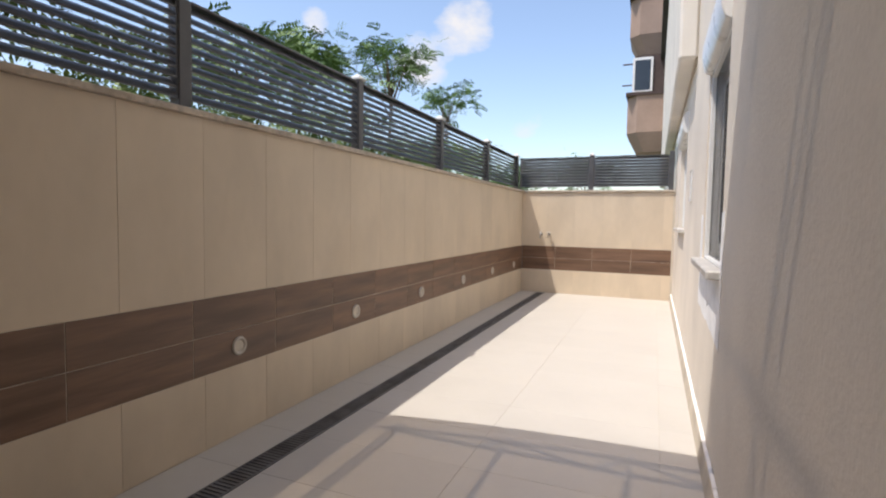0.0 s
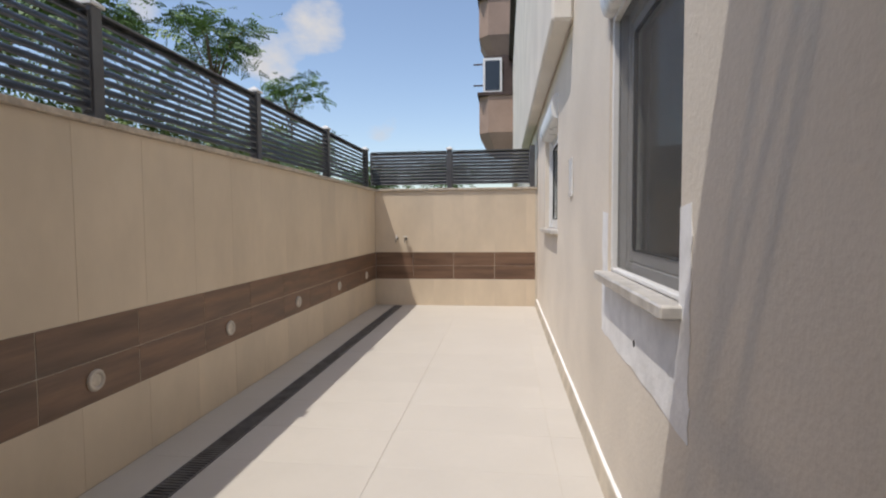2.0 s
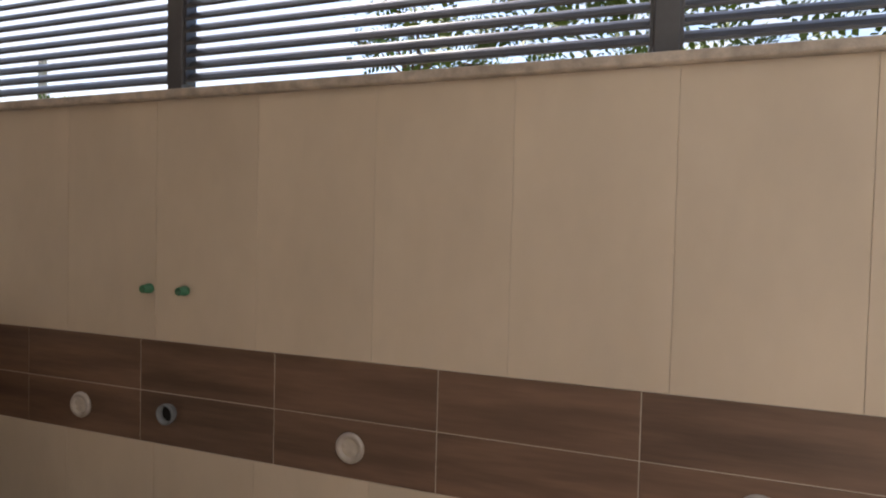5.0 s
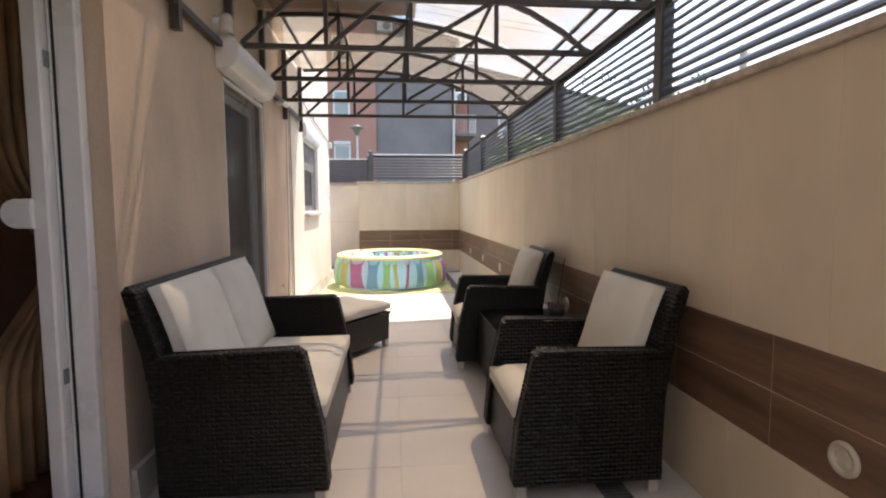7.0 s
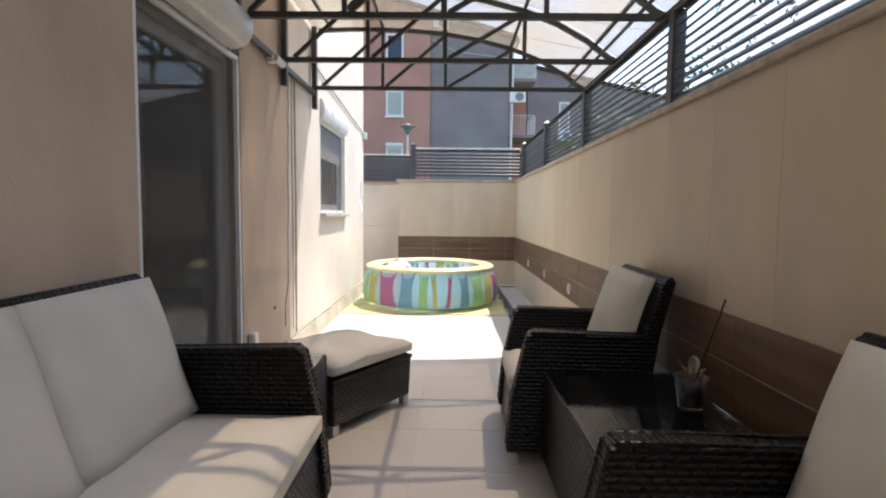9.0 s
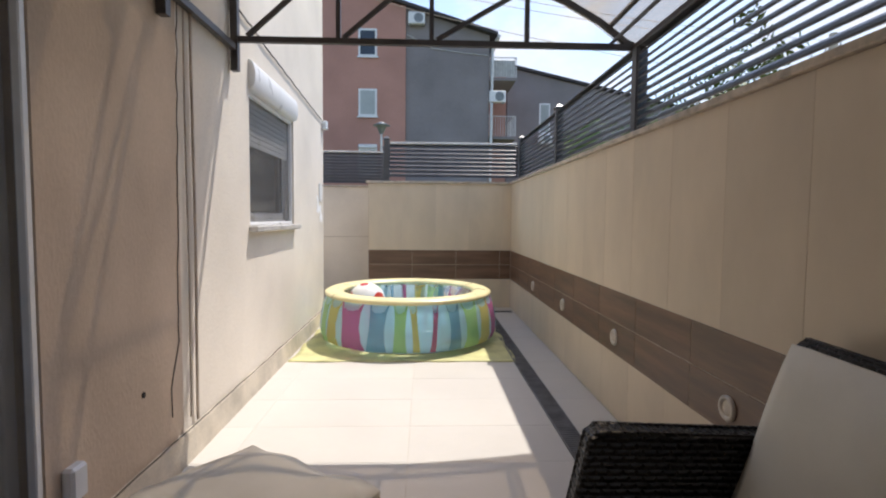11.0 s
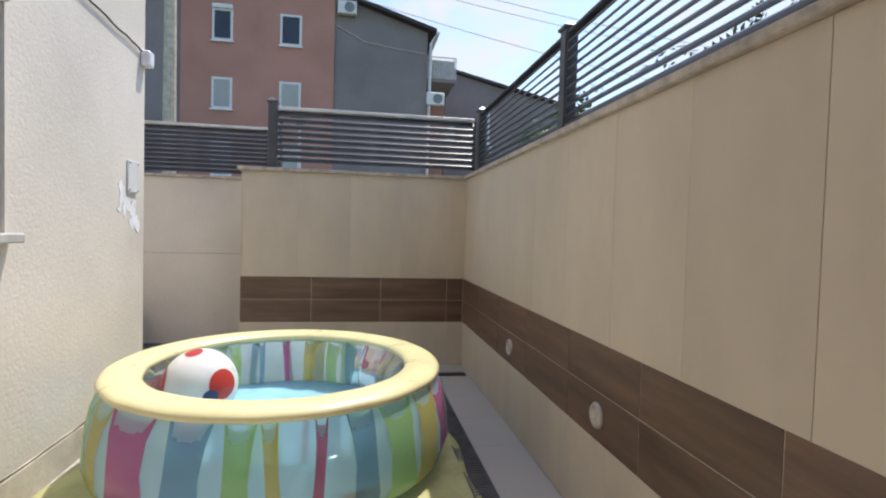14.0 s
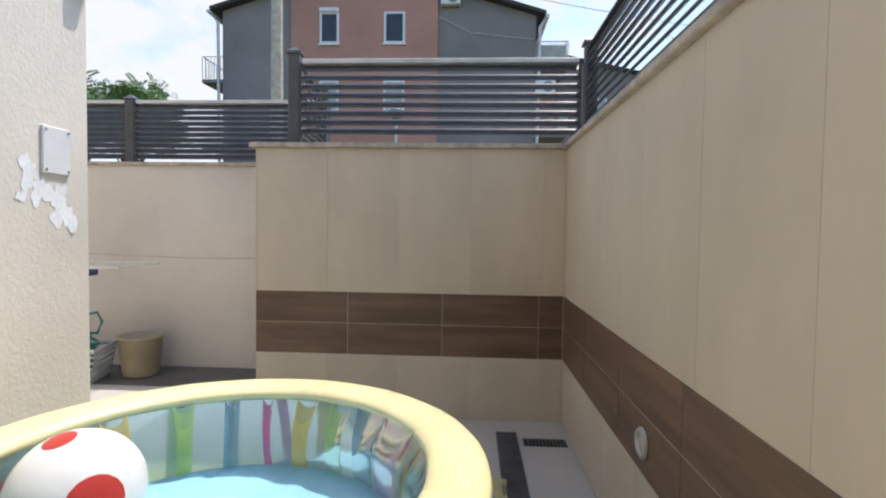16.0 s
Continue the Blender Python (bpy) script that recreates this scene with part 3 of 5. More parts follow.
def fence_panel(x0, y0, x1, y1, z0=1.805, z1=2.235, count=10):
    """Louvred metal panel between two posts; the slats' inner edge hangs lower."""
    d = Vector((x1 - x0, y1 - y0, 0))
    length = d.length - 0.076
    ob = thing("louvred_fence", "grey louvred metal fence panel between posts", "fence", pose((x0 + x1) / 2, (y0 + y1) / 2, 0, 0, 0, math.degrees(math.atan2(d.y, d.x)) - 90), "fence panels")
    me = slat_mesh(length)
    for i in range(count):
        s = new("slat", me)
        s.parent = ob
        s.location.z = z0 + (z1 - z0) * i / (count - 1)
    for e in (-1, 1):
        part("end_rail", box(-0.026, 0.026, e * (length / 2 - 0.002) - 0.006, e * (length / 2 - 0.002) + 0.006, z0 - 0.03, z1 + 0.026), "fence", ob)
    # South rails take the pale cap material: sun on their tops put into colour.
    part("top_rail", box(-0.028, 0.028, -length / 2 + 0.012, length / 2 - 0.012, z1 + 0.027, z1 + (0.055 if y0 < -9 and abs(d.x) > 0.5 else 0.04), 0.003), "cap" if abs(d.x) > 0.5 and y0 < 0 else "fence", ob)
    return ob


FX = -0.115
Z0 = WALL_TOP + 0.032
for y in POSTS:
    covered = -5.6 < y < 1.7
    post(FX, y, Z0, 2.27 if covered else 2.325, not covered)
for a, b in zip(POSTS, POSTS[1:]):
    fence_panel(FX, b, FX, a)
for x in (1.11, 2.31):
    post(x, YN + 0.09, Z0, 2.325, x < 2)
fence_panel(FX, YN + 0.09, 1.11, YN + 0.09)
fence_panel(1.11, YN + 0.09, 2.31, YN + 0.09)
post(1.70, -9.23, Z0, 2.31, True)
fence_panel(1.70, -9.23, FX, -9.23, 1.80, 2.19, 8)
for x in (3.5, 5.3, 7.1, 8.9):
    post(x, -10.3, 1.72, 2.29, True)
post(1.78, -10.12, Z0, 2.31, True)
fence_panel(3.5, -10.3, 1.74, -10.3, 1.78, 2.2)
fence_panel(5.3, -10.3, 3.5, -10.3, 1.78, 2.2)
fence_panel(7.1, -10.3, 5.3, -10.3, 1.78, 2.2)
fence_panel(8.9, -10.3, 7.1, -10.3, 1.78, 2.2)
fence_panel(1.70, -9.27, 1.78, -10.08, 1.80, 2.19)


# ---- covered terrace roof ----
ARCH = [(2.30, 2.81), (2.0, 2.822), (1.72, 2.822), (1.42, 2.81), (1.15, 2.785), (0.85, 2.735), (0.56, 2.66), (0.32, 2.57), (0.10, 2.45), (-0.06, 2.33)]
UPRIGHT = [(2.30, 2.81), (1.72, 2.822), (1.15, 2.785), (0.56, 2.66)]
CHORD = 2.30


def truss(y):
    ob = thing("roof_truss", "arched brown-grey steel roof truss over the terrace", "roof truss", pose(0, y, 0), "roof trusses")
    part("bottom_chord", tube([(2.33, 0, CHORD), (-0.11, 0, CHORD)], 0.017, square=True), "steel", ob)
    part("top_chord", tube([(x, 0, z) for x, z in ARCH] + [(-0.11, 0, CHORD + 0.01)], 0.016, square=True), "steel", ob)
    part("wall_bracket", tube([(2.345, 0, 2.84), (2.345, 0, 2.11)], 0.022, square=True), "steel", ob)
    for x, z in UPRIGHT[1:]:
        part("upright", tube([(x, 0, CHORD + 0.018), (x, 0, z - 0.016)], 0.014, square=True), "steel", ob)
    for (xa, _), (xb, zb) in zip(UPRIGHT, UPRIGHT[1:]):
        part("diagonal", tube([(xa - 0.03, 0, CHORD + 0.02), (xb + 0.012, 0, zb - 0.02)], 0.013, square=True), "steel", ob)
    return ob


first = truss(TRUSSES[0])
for y in TRUSSES[1:]:
    copy_thing(first, pose(0, y, 0))
for x, z in UPRIGHT[1:] + [(2.2, 2.82), (0.02, 2.42)]:
    solid("purlin", tube([(x, TRUSSES[0] - 0.05, z + 0.026), (x, TRUSSES[-1] + 0.05, z + 0.026)], 0.011, square=True), "steel", "thin steel purlin across the roof trusses", "purlin", "roof purlins")
solid("ledger_rail", tube([(2.35, TRUSSES[0], CHORD - 0.05), (2.35, TRUSSES[-1], CHORD - 0.05)], 0.018, square=True), "steel", "steel ledger rail along the house wall", "rail")
solid("eave_rail", tube([(FX, TRUSSES[0] - 0.03, 2.292), (FX, TRUSSES[-1] + 0.1, 2.292)], 0.016, square=True), "steel", "steel eave rail along the fence posts", "rail")
solid("gutter_strip", tube([(0.015, TRUSSES[0] - 0.06, 2.335), (0.015, TRUSSES[-1] + 0.1, 2.335)], 0.012), "fence", "thin grey strip along the roof edge", "trim")
roof = thing("terrace_roof", "curved cloudy polycarbonate terrace roof", "roof")
for i in range(len(TRUSSES) - 1):
    bm = bmesh.new()
    y0, y1 = TRUSSES[i] + (0.004 if i else -0.14), TRUSSES[i + 1] - (0.004 if i < len(TRUSSES) - 2 else -0.18)
    pts = [(2.37, 2.852)] + [(x, z + 0.042) for x, z in ARCH] + [(-0.15, 2.31)]
    rows = [[bm.verts.new((x, y, z)) for x, z in pts] for y in (y0, y1)]
    for k in range(len(pts) - 1):
        bm.faces.new((rows[0][k], rows[0][k + 1], rows[1][k + 1], rows[1][k]))
    bmesh.ops.solidify(bm, geom=bm.faces[:], thickness=0.005)
    part("sheet", bm, "poly", roof, smooth=False)

# balcony above the terrace
balcony = thing("balcony", "brown rendered balcony slab over the terrace roof", "balcony")
part("slab", box(1.07, W - 0.002, -4.30, -2.2, 3.05, 3.22, 0.01), "taupe", balcony)
part("drip_edge", box(1.055, 1.069, -4.31, -2.19, 3.03, 3.235, 0.003), "dkbrown", balcony)


# ---- windows and doors ----
def frame_bars(ob, name, x0, x1, y0, y1, z0, z1, wdt, material="pvc"):
    for a, b, c, d in ((y0, y1, z0, z0 + wdt), (y0, y1, z1 - wdt, z1), (y0, y0 + wdt, z0 + wdt, z1 - wdt), (y1 - wdt, y1, z0 + wdt, z1 - wdt)):
        part(name, box(x0, x1, a, b, c, d, 0.004), material, ob)


def shutter_box(ob, y0, y1, z0, z1, out, deep):
    """Rounded white roller-shutter housing."""
    n, h = 14, z1 - z0
    prof = [(deep, z0), (deep, z1)]
    prof += [(W - 0.005 - (out - 0.005) * math.sin(a) ** 0.75, z0 + h / 2 + h / 2 * math.cos(a)) for a in [math.pi * i / n for i in range(n + 1)]]
    bx = part("shutter_box", prism(prof, y0, y1), "pvc", ob, "white roller shutter housing")
    for y, s in ((y0, -1), (y1, 1)):
        part("end_cap", prism([(x + (0.006 if x < W else 0), z) for x, z in prof], y + s * 0.001, y + s * 0.008), "pvc", bx)


def window(n, y0, y1, z0, z1, box_h, out, shutter=0.0, label="white plastic window with a roller shutter box", fold=1.0):
    ob = thing("window_%d" % n, label, "window", kind="structure")
    zt = z1 - box_h
    xf = W + 0.075
    frame_bars(ob, "window_frame", xf, xf + 0.06, y0 + 0.004, y1 - 0.004, z0 + 0.012, zt, 0.045)
    ym = (y0 + y1) / 2
    frame_bars(ob, "sash", xf + 0.008, xf + 0.05, y0 + 0.052, y1 - 0.052, z0 + 0.06, zt - 0.048, 0.05)
    pane = part("pane", box(xf + 0.026, xf + 0.032, y0 + 0.1, y1 - 0.1, z0 + 0.108, zt - 0.096), "pane", ob)
    pane.visible_shadow = False
    frame_bars(ob, "gasket", xf + 0.004, xf + 0.024, y0 + 0.1, y1 - 0.1, z0 + 0.108, zt - 0.096, 0.007, "gasket")
    for e in (y0 + 0.006, y1 - 0.03):
        part("guide_rail", box(xf - 0.03, xf - 0.001, e, e + 0.024, z0 + 0.02, zt, 0.002), "pvc", ob)
    shutter_box(ob, y0 + 0.003, y1 - 0.003, zt + 0.001, z1 - 0.002, out, W + 0.12)
    part("window_sill", box(W - 0.06, xf, y0 - 0.03, y1 + 0.03, z0 - 0.03, z0 + 0.01, 0.006), "sill", ob, "veined marble sill")
    if shutter:
        for i in range(int(shutter / 0.04)):
            part("shutter_slat", box(xf - 0.022, xf - 0.012, y0 + 0.022, y1 - 0.022, zt - 0.04 * (i + 1) + 0.002, zt - 0.04 * i - 0.001, 0.003), "pvc", ob)
    bm = bmesh.new()
    cols = 90
    top, bot = [], []
    for i in range(cols + 1):
        y = y0 - 0.1 + (y1 - y0 + 0.2) * i / cols
        x = xf + 0.10 + fold * (0.012 * math.sin(i * 0.55) + 0.006 * math.sin(i * 1.3 + n))
        top.append(bm.verts.new((x, y, z1))), bot.append(bm.verts.new((x + fold * 0.01 * math.sin(i), y, z0 - 0.25)))
    for i in range(cols):
        bm.faces.new((top[i], top[i + 1], bot[i + 1], bot[i]))
    bmesh.ops.solidify(bm, geom=bm.faces[:], thickness=0.002)
    solid("curtain", bm, "net", "pale pleated curtain hanging behind the window", "curtain", "window curtains", smooth=True)
    return ob


def fly_screen(y0, y1, z0, z1, deep=0.0, bar=0.028):
    """Fine grey mesh in a slim white frame, set in the reveal."""
    ob = thing("fly_screen", "fine grey insect mesh in a slim white frame", "fly screen", group="fly screens")
    frame_bars(ob, "screen_frame", W + 0.004 + deep, W + 0.036 + deep, y0 + 0.003, y1 - 0.003, z0 + 0.012, z1 - 0.003, bar)
    part("mesh", box(W + 0.029 + deep, W + 0.031 + deep, y0 + 0.004 + bar, y1 - 0.004 - bar, z0 + 0.013 + bar, z1 - 0.004 - bar), "screen", ob, "fine grey mesh")


o = HOUSE_OPEN
window(1, *o[3], 0.25, 0.05, label="white plastic window behind a dark fly screen, shutter raised")
window(2, *o[4], 0.22, 0.06)
window(3, *o[0], 0.20, 0.045, 0.36, "white plastic window with a half-lowered shutter behind a fly screen", 0.4)

fly_screen(o[0][0], o[0][1], o[0][2], o[0][3] - 0.20, 0.012, 0.024)
fly_screen(o[1][0], o[1][1], 0.02, 2.10)
fly_screen(o[3][0] + 0.012, o[3][1] - 0.004, o[3][2], o[3][3] - 0.25, 0.006, 0.018)


def glazed_door(n, y0, y1, z0, z1, label):
    ob = thing("door_%d" % n, label, "door", kind="structure")
    xf = W + 0.075
    frame_bars(ob, "door_frame", xf, xf + 0.07, y0 + 0.004, y1 - 0.004, z0 - 0.03, z1, 0.05)
    return ob, xf


door_b, xf = glazed_door(1, o[1][0], o[1][1], 0.06, 2.10, "white-framed glass terrace door, dark inside, behind the loveseat")
frame_bars(door_b, "leaf_frame", xf + 0.012, xf + 0.055, o[1][0] + 0.056, o[1][1] - 0.056, 0.085, 2.045, 0.07)
pn = part("pane", box(xf + 0.03, xf + 0.036, o[1][0] + 0.125, o[1][1] - 0.125, 0.155, 1.975), "pane", door_b)
shutter_box(door_b, -3.66, -2.62, 2.101, 2.335, 0.14, W - 0.003)
part("lintel_panel", box(W + 0.075, W + 0.13, o[1][0] + 0.002, o[1][1] - 0.002, 2.101, 2.318), "pvc", door_b)
part("threshold", box(W - 0.03, xf, o[1][0] - 0.02, o[1][1] + 0.02, 0.0, 0.028, 0.004), "sill", door_b)

door_a, xf = glazed_door(2, o[2][0], o[2][1], 0.06, 2.10, "white plastic terrace door standing open")
shutter_box(door_a, o[2][0] - 0.02, o[2][1] + 0.02, 2.101, 2.335, 0.15, W + 0.12)
part("threshold", box(W - 0.03, xf, o[2][0] - 0.02, o[2][1] + 0.02, 0.0, 0.028, 0.004), "sill", door_a)
for k in range(3):
    part("track", box(xf + 0.071 + k * 0.011, xf + 0.080 + k * 0.011, o[2][0] + 0.02, o[2][0] + 0.05, 0.031, 2.08, 0.003), "pvc" if k != 1 else "gasket", door_a)
leaf = part("leaf", box(xf + 0.105, xf + 0.165, o[2][0] + 0.03, o[2][0] + 0.10, 0.05, 2.08, 0.006), "pvc", door_a, "white door leaf slid inwards")
for z in (0.55, 1.75):
    part("hinge", box(xf + 0.098, xf + 0.104, o[2][0] + 0.05, o[2][0] + 0.08, z, z + 0.06, 0.002), "grey_pipe", leaf)
bm = lathe([(0.0, -0.012), (0.052, -0.012), (0.056, 0.0), (0.052, 0.012), (0.0, 0.012)], 24)
bmesh.ops.transform(bm, matrix=pose(xf + 0.205, o[2][0] + 0.112, 1.21, 90), verts=bm.verts)
box(xf + 0.15, xf + 0.205, o[2][0] + 0.101, o[2][0] + 0.123, 1.155, 1.265, 0.004, bm)
part("strap_winder", bm, "pvc", leaf, "rounded white shutter strap winder")


def drape(y0, y1, x, z0, z1, waist):
    """Heavy curtain gathered to one side by a tie-back."""
    bm = bmesh.new()
    cols, rws = 60, 26
    g = []
    for r in range(rws + 1):
        f = r / rws
        z = z1 + (z0 - z1) * f
        pinch = 1 - 0.68 * math.exp(-((z - waist) / 0.28) ** 2)
        g.append([bm.verts.new((x + 0.035 * math.sin(c * 0.9 + 0.4 * math.sin(f * 3)) * (0.6 + 0.4 * pinch), y0 + (y1 - y0) * (c / cols) * pinch, z)) for c in range(cols + 1)])
    for r in range(rws):
        for c in range(cols):
            bm.faces.new((g[r][c], g[r][c + 1], g[r + 1][c + 1], g[r + 1][c]))
    bmesh.ops.solidify(bm, geom=bm.faces[:], thickness=0.003)
    ob = thing("drape", "heavy gold satin drape tied back inside the open door", "curtain")
    part("cloth", bm, "curtain", ob, smooth=True)
    part("tie_back", tube([(x + 0.06 * math.cos(a), y0 + 0.09 + 0.13 * math.sin(a), waist + 0.02 * math.sin(2 * a)) for a in [i * math.pi / 10 for i in range(21)]], 0.012), "soil", ob, "corded tie-back")
    part("curtain_rod", tube([(x, y0 - 0.1, z1 + 0.02), (x, y1 + 0.6, z1 + 0.02)], 0.014), "dkbrown", ob)


drape(-1.95, -1.28, W + 0.50, 0.05, 2.45, 1.0)

# filler patches round window 1 and by the house corner
corners = [(2.30, 1.27), (2.30, 0.64), (3.49, 0.70), (3.48, 1.27), (3.362, 1.26), (3.362, 0.953), (2.383, 0.953), (2.383, 1.26)]
patch_rng = random.Random(6)
ragged = []
for k, (ya, za) in enumerate(corners):
    yb, zb = corners[(k + 1) % 8]
    rough_edge = k in (0, 1, 2)
    for q in range(14):
        f = q / 14
        jit = 0.010 if rough_edge and 0 < q else 0.0
        ragged.append((ya + (yb - ya) * f + patch_rng.uniform(-jit, jit), za + (zb - za) * f + patch_rng.uniform(-jit, jit)))
bm = prism(ragged, W - 0.003, W - 0.0005, axis="x")
solid("filler_patch", bm, "patch", "white filler patch round the window sill", "patch", kind="structure")


def blot(y, z, r, seed, thick):
    """A ragged smear of filler."""
    rng = random.Random(seed)
    n = 44
    ph = [rng.uniform(0, 6.28) for _ in range(4)]
    out = []
    for i in range(n):
        a = 2 * math.pi * i / n
        k = r * (1 + 0.28 * math.sin(2 * a + ph[0]) + 0.2 * math.sin(3 * a + ph[1]) + 0.14 * math.sin(7 * a + ph[2]) + rng.uniform(-0.12, 0.12))
        out.append((y + k * math.cos(a), z + 1.2 * k * math.sin(a)))
    return solid("filler_smear", prism(out, W - thick, W - 0.0003, axis="x"), "patch", "rough white filler smear on the plaster", "patch", kind="structure")


for k, (y, z, r) in enumerate(((-8.18, 1.23, 0.055), (-8.14, 1.31, 0.05), (-8.05, 1.33, 0.04), (-8.00, 1.40, 0.045), (-7.97, 1.30, 0.022), (-8.23, 1.17, 0.02))):
    blot(y, z, r, 3 + k, 0.0016 + 0.0003 * k)


def cover_plate(y, z, h):
    ob = thing("cover_plate", "small white screwed cover plate on the plaster wall", "cover plate", pose(W, y, z))
    part("plate", box(-0.012, -0.001, -0.075, 0.075, 0, h, 0.003), "pvc", ob)
    for a in (-0.06, 0.06):
        for b in (0.015, h - 0.015):
            bm = tube([(-0.012, a, b), (-0.016, a, b)], 0.006)
            part("screw", bm, "chrome", ob)


cover_plate(-8.14, 1.405, 0.20)
cover_plate(4.66, 1.40, 0.27)
for y, z in ((2.86, 0.775), (-4.372, 0.463)):
    solid("wall_hole", tube([(W - 0.004, y, z), (W + 0.0, y, z)], 0.013, 12), "dark", "small dark drain hole in the plaster", "hole", "wall holes")


# ---- wall fittings ----
def wall_lamp(y):
    ob = thing("wall_lamp", "round recessed wall lamp in the brown tile band", "wall lamp", pose(0, y, 0.495, 0, 90), "wall lamps")
    part("rim", lathe([(0.030, 0.003), (0.036, 0.012), (0.046, 0.013), (0.052, 0.006), (0.052, 0.0)], 28), "lamp_rim", ob, smooth=True)
    part("lens", lathe([(0.0, 0.009), (0.020, 0.008), (0.031, 0.004)], 24), "lamp_glass", ob, smooth=True)
    return ob


lamp = wall_lamp(0.7)
for k in range(-7, 7):
    if k:
        copy_thing(lamp, pose(0, 0.7 + 1.2 * k, 0.495, 0, 90))
for y in (-0.154, 0.013):
    bm = lathe([(0.012, 0.0), (0.019, 0.0), (0.019, 0.012), (0.0155, 0.013), (0.0155, 0.036), (0.014, 0.038), (0.010, 0.038), (0.0095, 0.006), (0.0, 0.006)], 18)
    solid("pipe_stub", bm, "green_pipe", "short green plastic water pipe stub in the wall", "pipe", "pipe stubs", m=pose(0, y, 0.982, 0, 90), smooth=True)
ob = thing("drain_stub", "open grey plastic pipe socket in the brown band", "pipe", pose(0, -0.056, 0.517, 0, 90))
part("socket", lathe([(0.034, 0.0), (0.034, 0.012), (0.039, 0.014), (0.039, 0.026), (0.032, 0.026), (0.031, 0.004)], 24), "grey_pipe", ob, smooth=True)
part("bore", lathe([(0.0, 0.003), (0.0305, 0.004)], 24), "dark", ob, "dark pipe bore")


def tap(x, z, lever):
    ob = thing("garden_tap", "small chrome garden tap on the tiled end wall", "tap", pose(x, YN, z), "garden taps")
    part("spout", tube([(0, 0, 0), (0, -0.07, 0), (0, -0.10, -0.02), (0, -0.105, -0.06)], 0.011), "chrome", ob)
    part("flange", tube([(0, 0, 0), (0, -0.012, 0)], 0.026, 16), "chrome", ob)
    part("handle", box(-0.035, 0.035, -0.075, -0.05, 0.03, 0.042, 0.004) if lever else tube([(0, -0.06, 0.0), (0, -0.06, 0.06)], 0.012), "cap", ob)


tap(0.33, 0.985, False)
tap(0.46, 0.985, True)
# cables and small boxes on the house wall
solid("junction_box", box(W - 0.06, W - 0.001, -8.33, -8.25, 2.24, 2.34, 0.008), "pvc", "small white junction box at the house corner", "junction box")
cable_rng = random.Random(14)
solid("cable", tube([(W - 0.012, -8.27 + 2.97 * k / 36, 2.33 + 0.22 * (k / 36) ** 1.15 + cable_rng.uniform(-0.007, 0.007)) for k in range(37)], 0.0055, 6), "gasket", "thin dark cable running along the house wall", "cable")
for i, (yy, zb) in enumerate(((-4.785, 0.21), (-4.855, 0.17))):
    pts = [(W - 0.014 - 0.004 * i, yy + 0.006 * math.sin(k * 0.5 + i), 2.25 + (zb - 2.25) * k / 14) for k in range(15)]
    solid("hanging_cable", tube(pts, 0.0048 + 0.0028 * i, 6), "wire", "beige cable hanging down the shaded plaster wall", "cable", "hanging cables")
crack_rng = random.Random(9)
solid("wall_crack", tube([(W - 0.001, -4.745 + 0.0022 * k + crack_rng.uniform(-0.008, 0.008) + 0.07 * min(1, max(0, k - 24) / 3), 2.3 - 0.07 * k) for k in range(30)], 0.0034, 5), "crack", "thin jagged crack down the plaster", "crack", kind="structure")
solid("plinth_crack", tube([(W - 0.014, -8.2 + 0.11 * k, 0.151 + crack_rng.uniform(-0.004, 0.004)) for k in range(40)], 0.004, 5), "crack", "dark crack along the plinth top", "crack", kind="structure")
solid("wall_socket", box(W - 0.045, W - 0.001, -3.94, -3.86, 0.27, 0.39, 0.01), "pvc", "white outdoor wall socket near the floor", "socket")
cam_thing = thing("security_camera", "small white security camera under the roof ledger", "camera", pose(W, -4.28, 2.20))
part("mount", box(-0.05, -0.001, -0.03, 0.03, 0, 0.06, 0.006), "pvc", cam_thing)
part("barrel", tube([(-0.06, 0.02, 0.03), (-0.08, -0.10, 0.015)], 0.026, 16), "pvc", cam_thing)
part("lens", tube([(-0.08, -0.101, 0.015), (-0.0805, -0.104, 0.0145)], 0.018, 14), "gasket", cam_thing)
# Plain domed fitting, added in place of a white pipe elbow; unlit.
elbow = thing("bulkhead_lamp", "round white fitting in place of a pipe elbow beside the shutter box", "lamp", pose(W - 0.02, -2.62, 2.36))
part("base", tube([(0.019, 0, 0), (-0.02, 0, 0)], 0.05, 20), "pvc", elbow)
part("glass", lathe([(0.0, 0.13), (0.03, 0.12), (0.045, 0.09), (0.045, 0.0)], 20), "lamp_glass", elbow, smooth=True).matrix_basis = pose(-0.05, 0, -0.05)


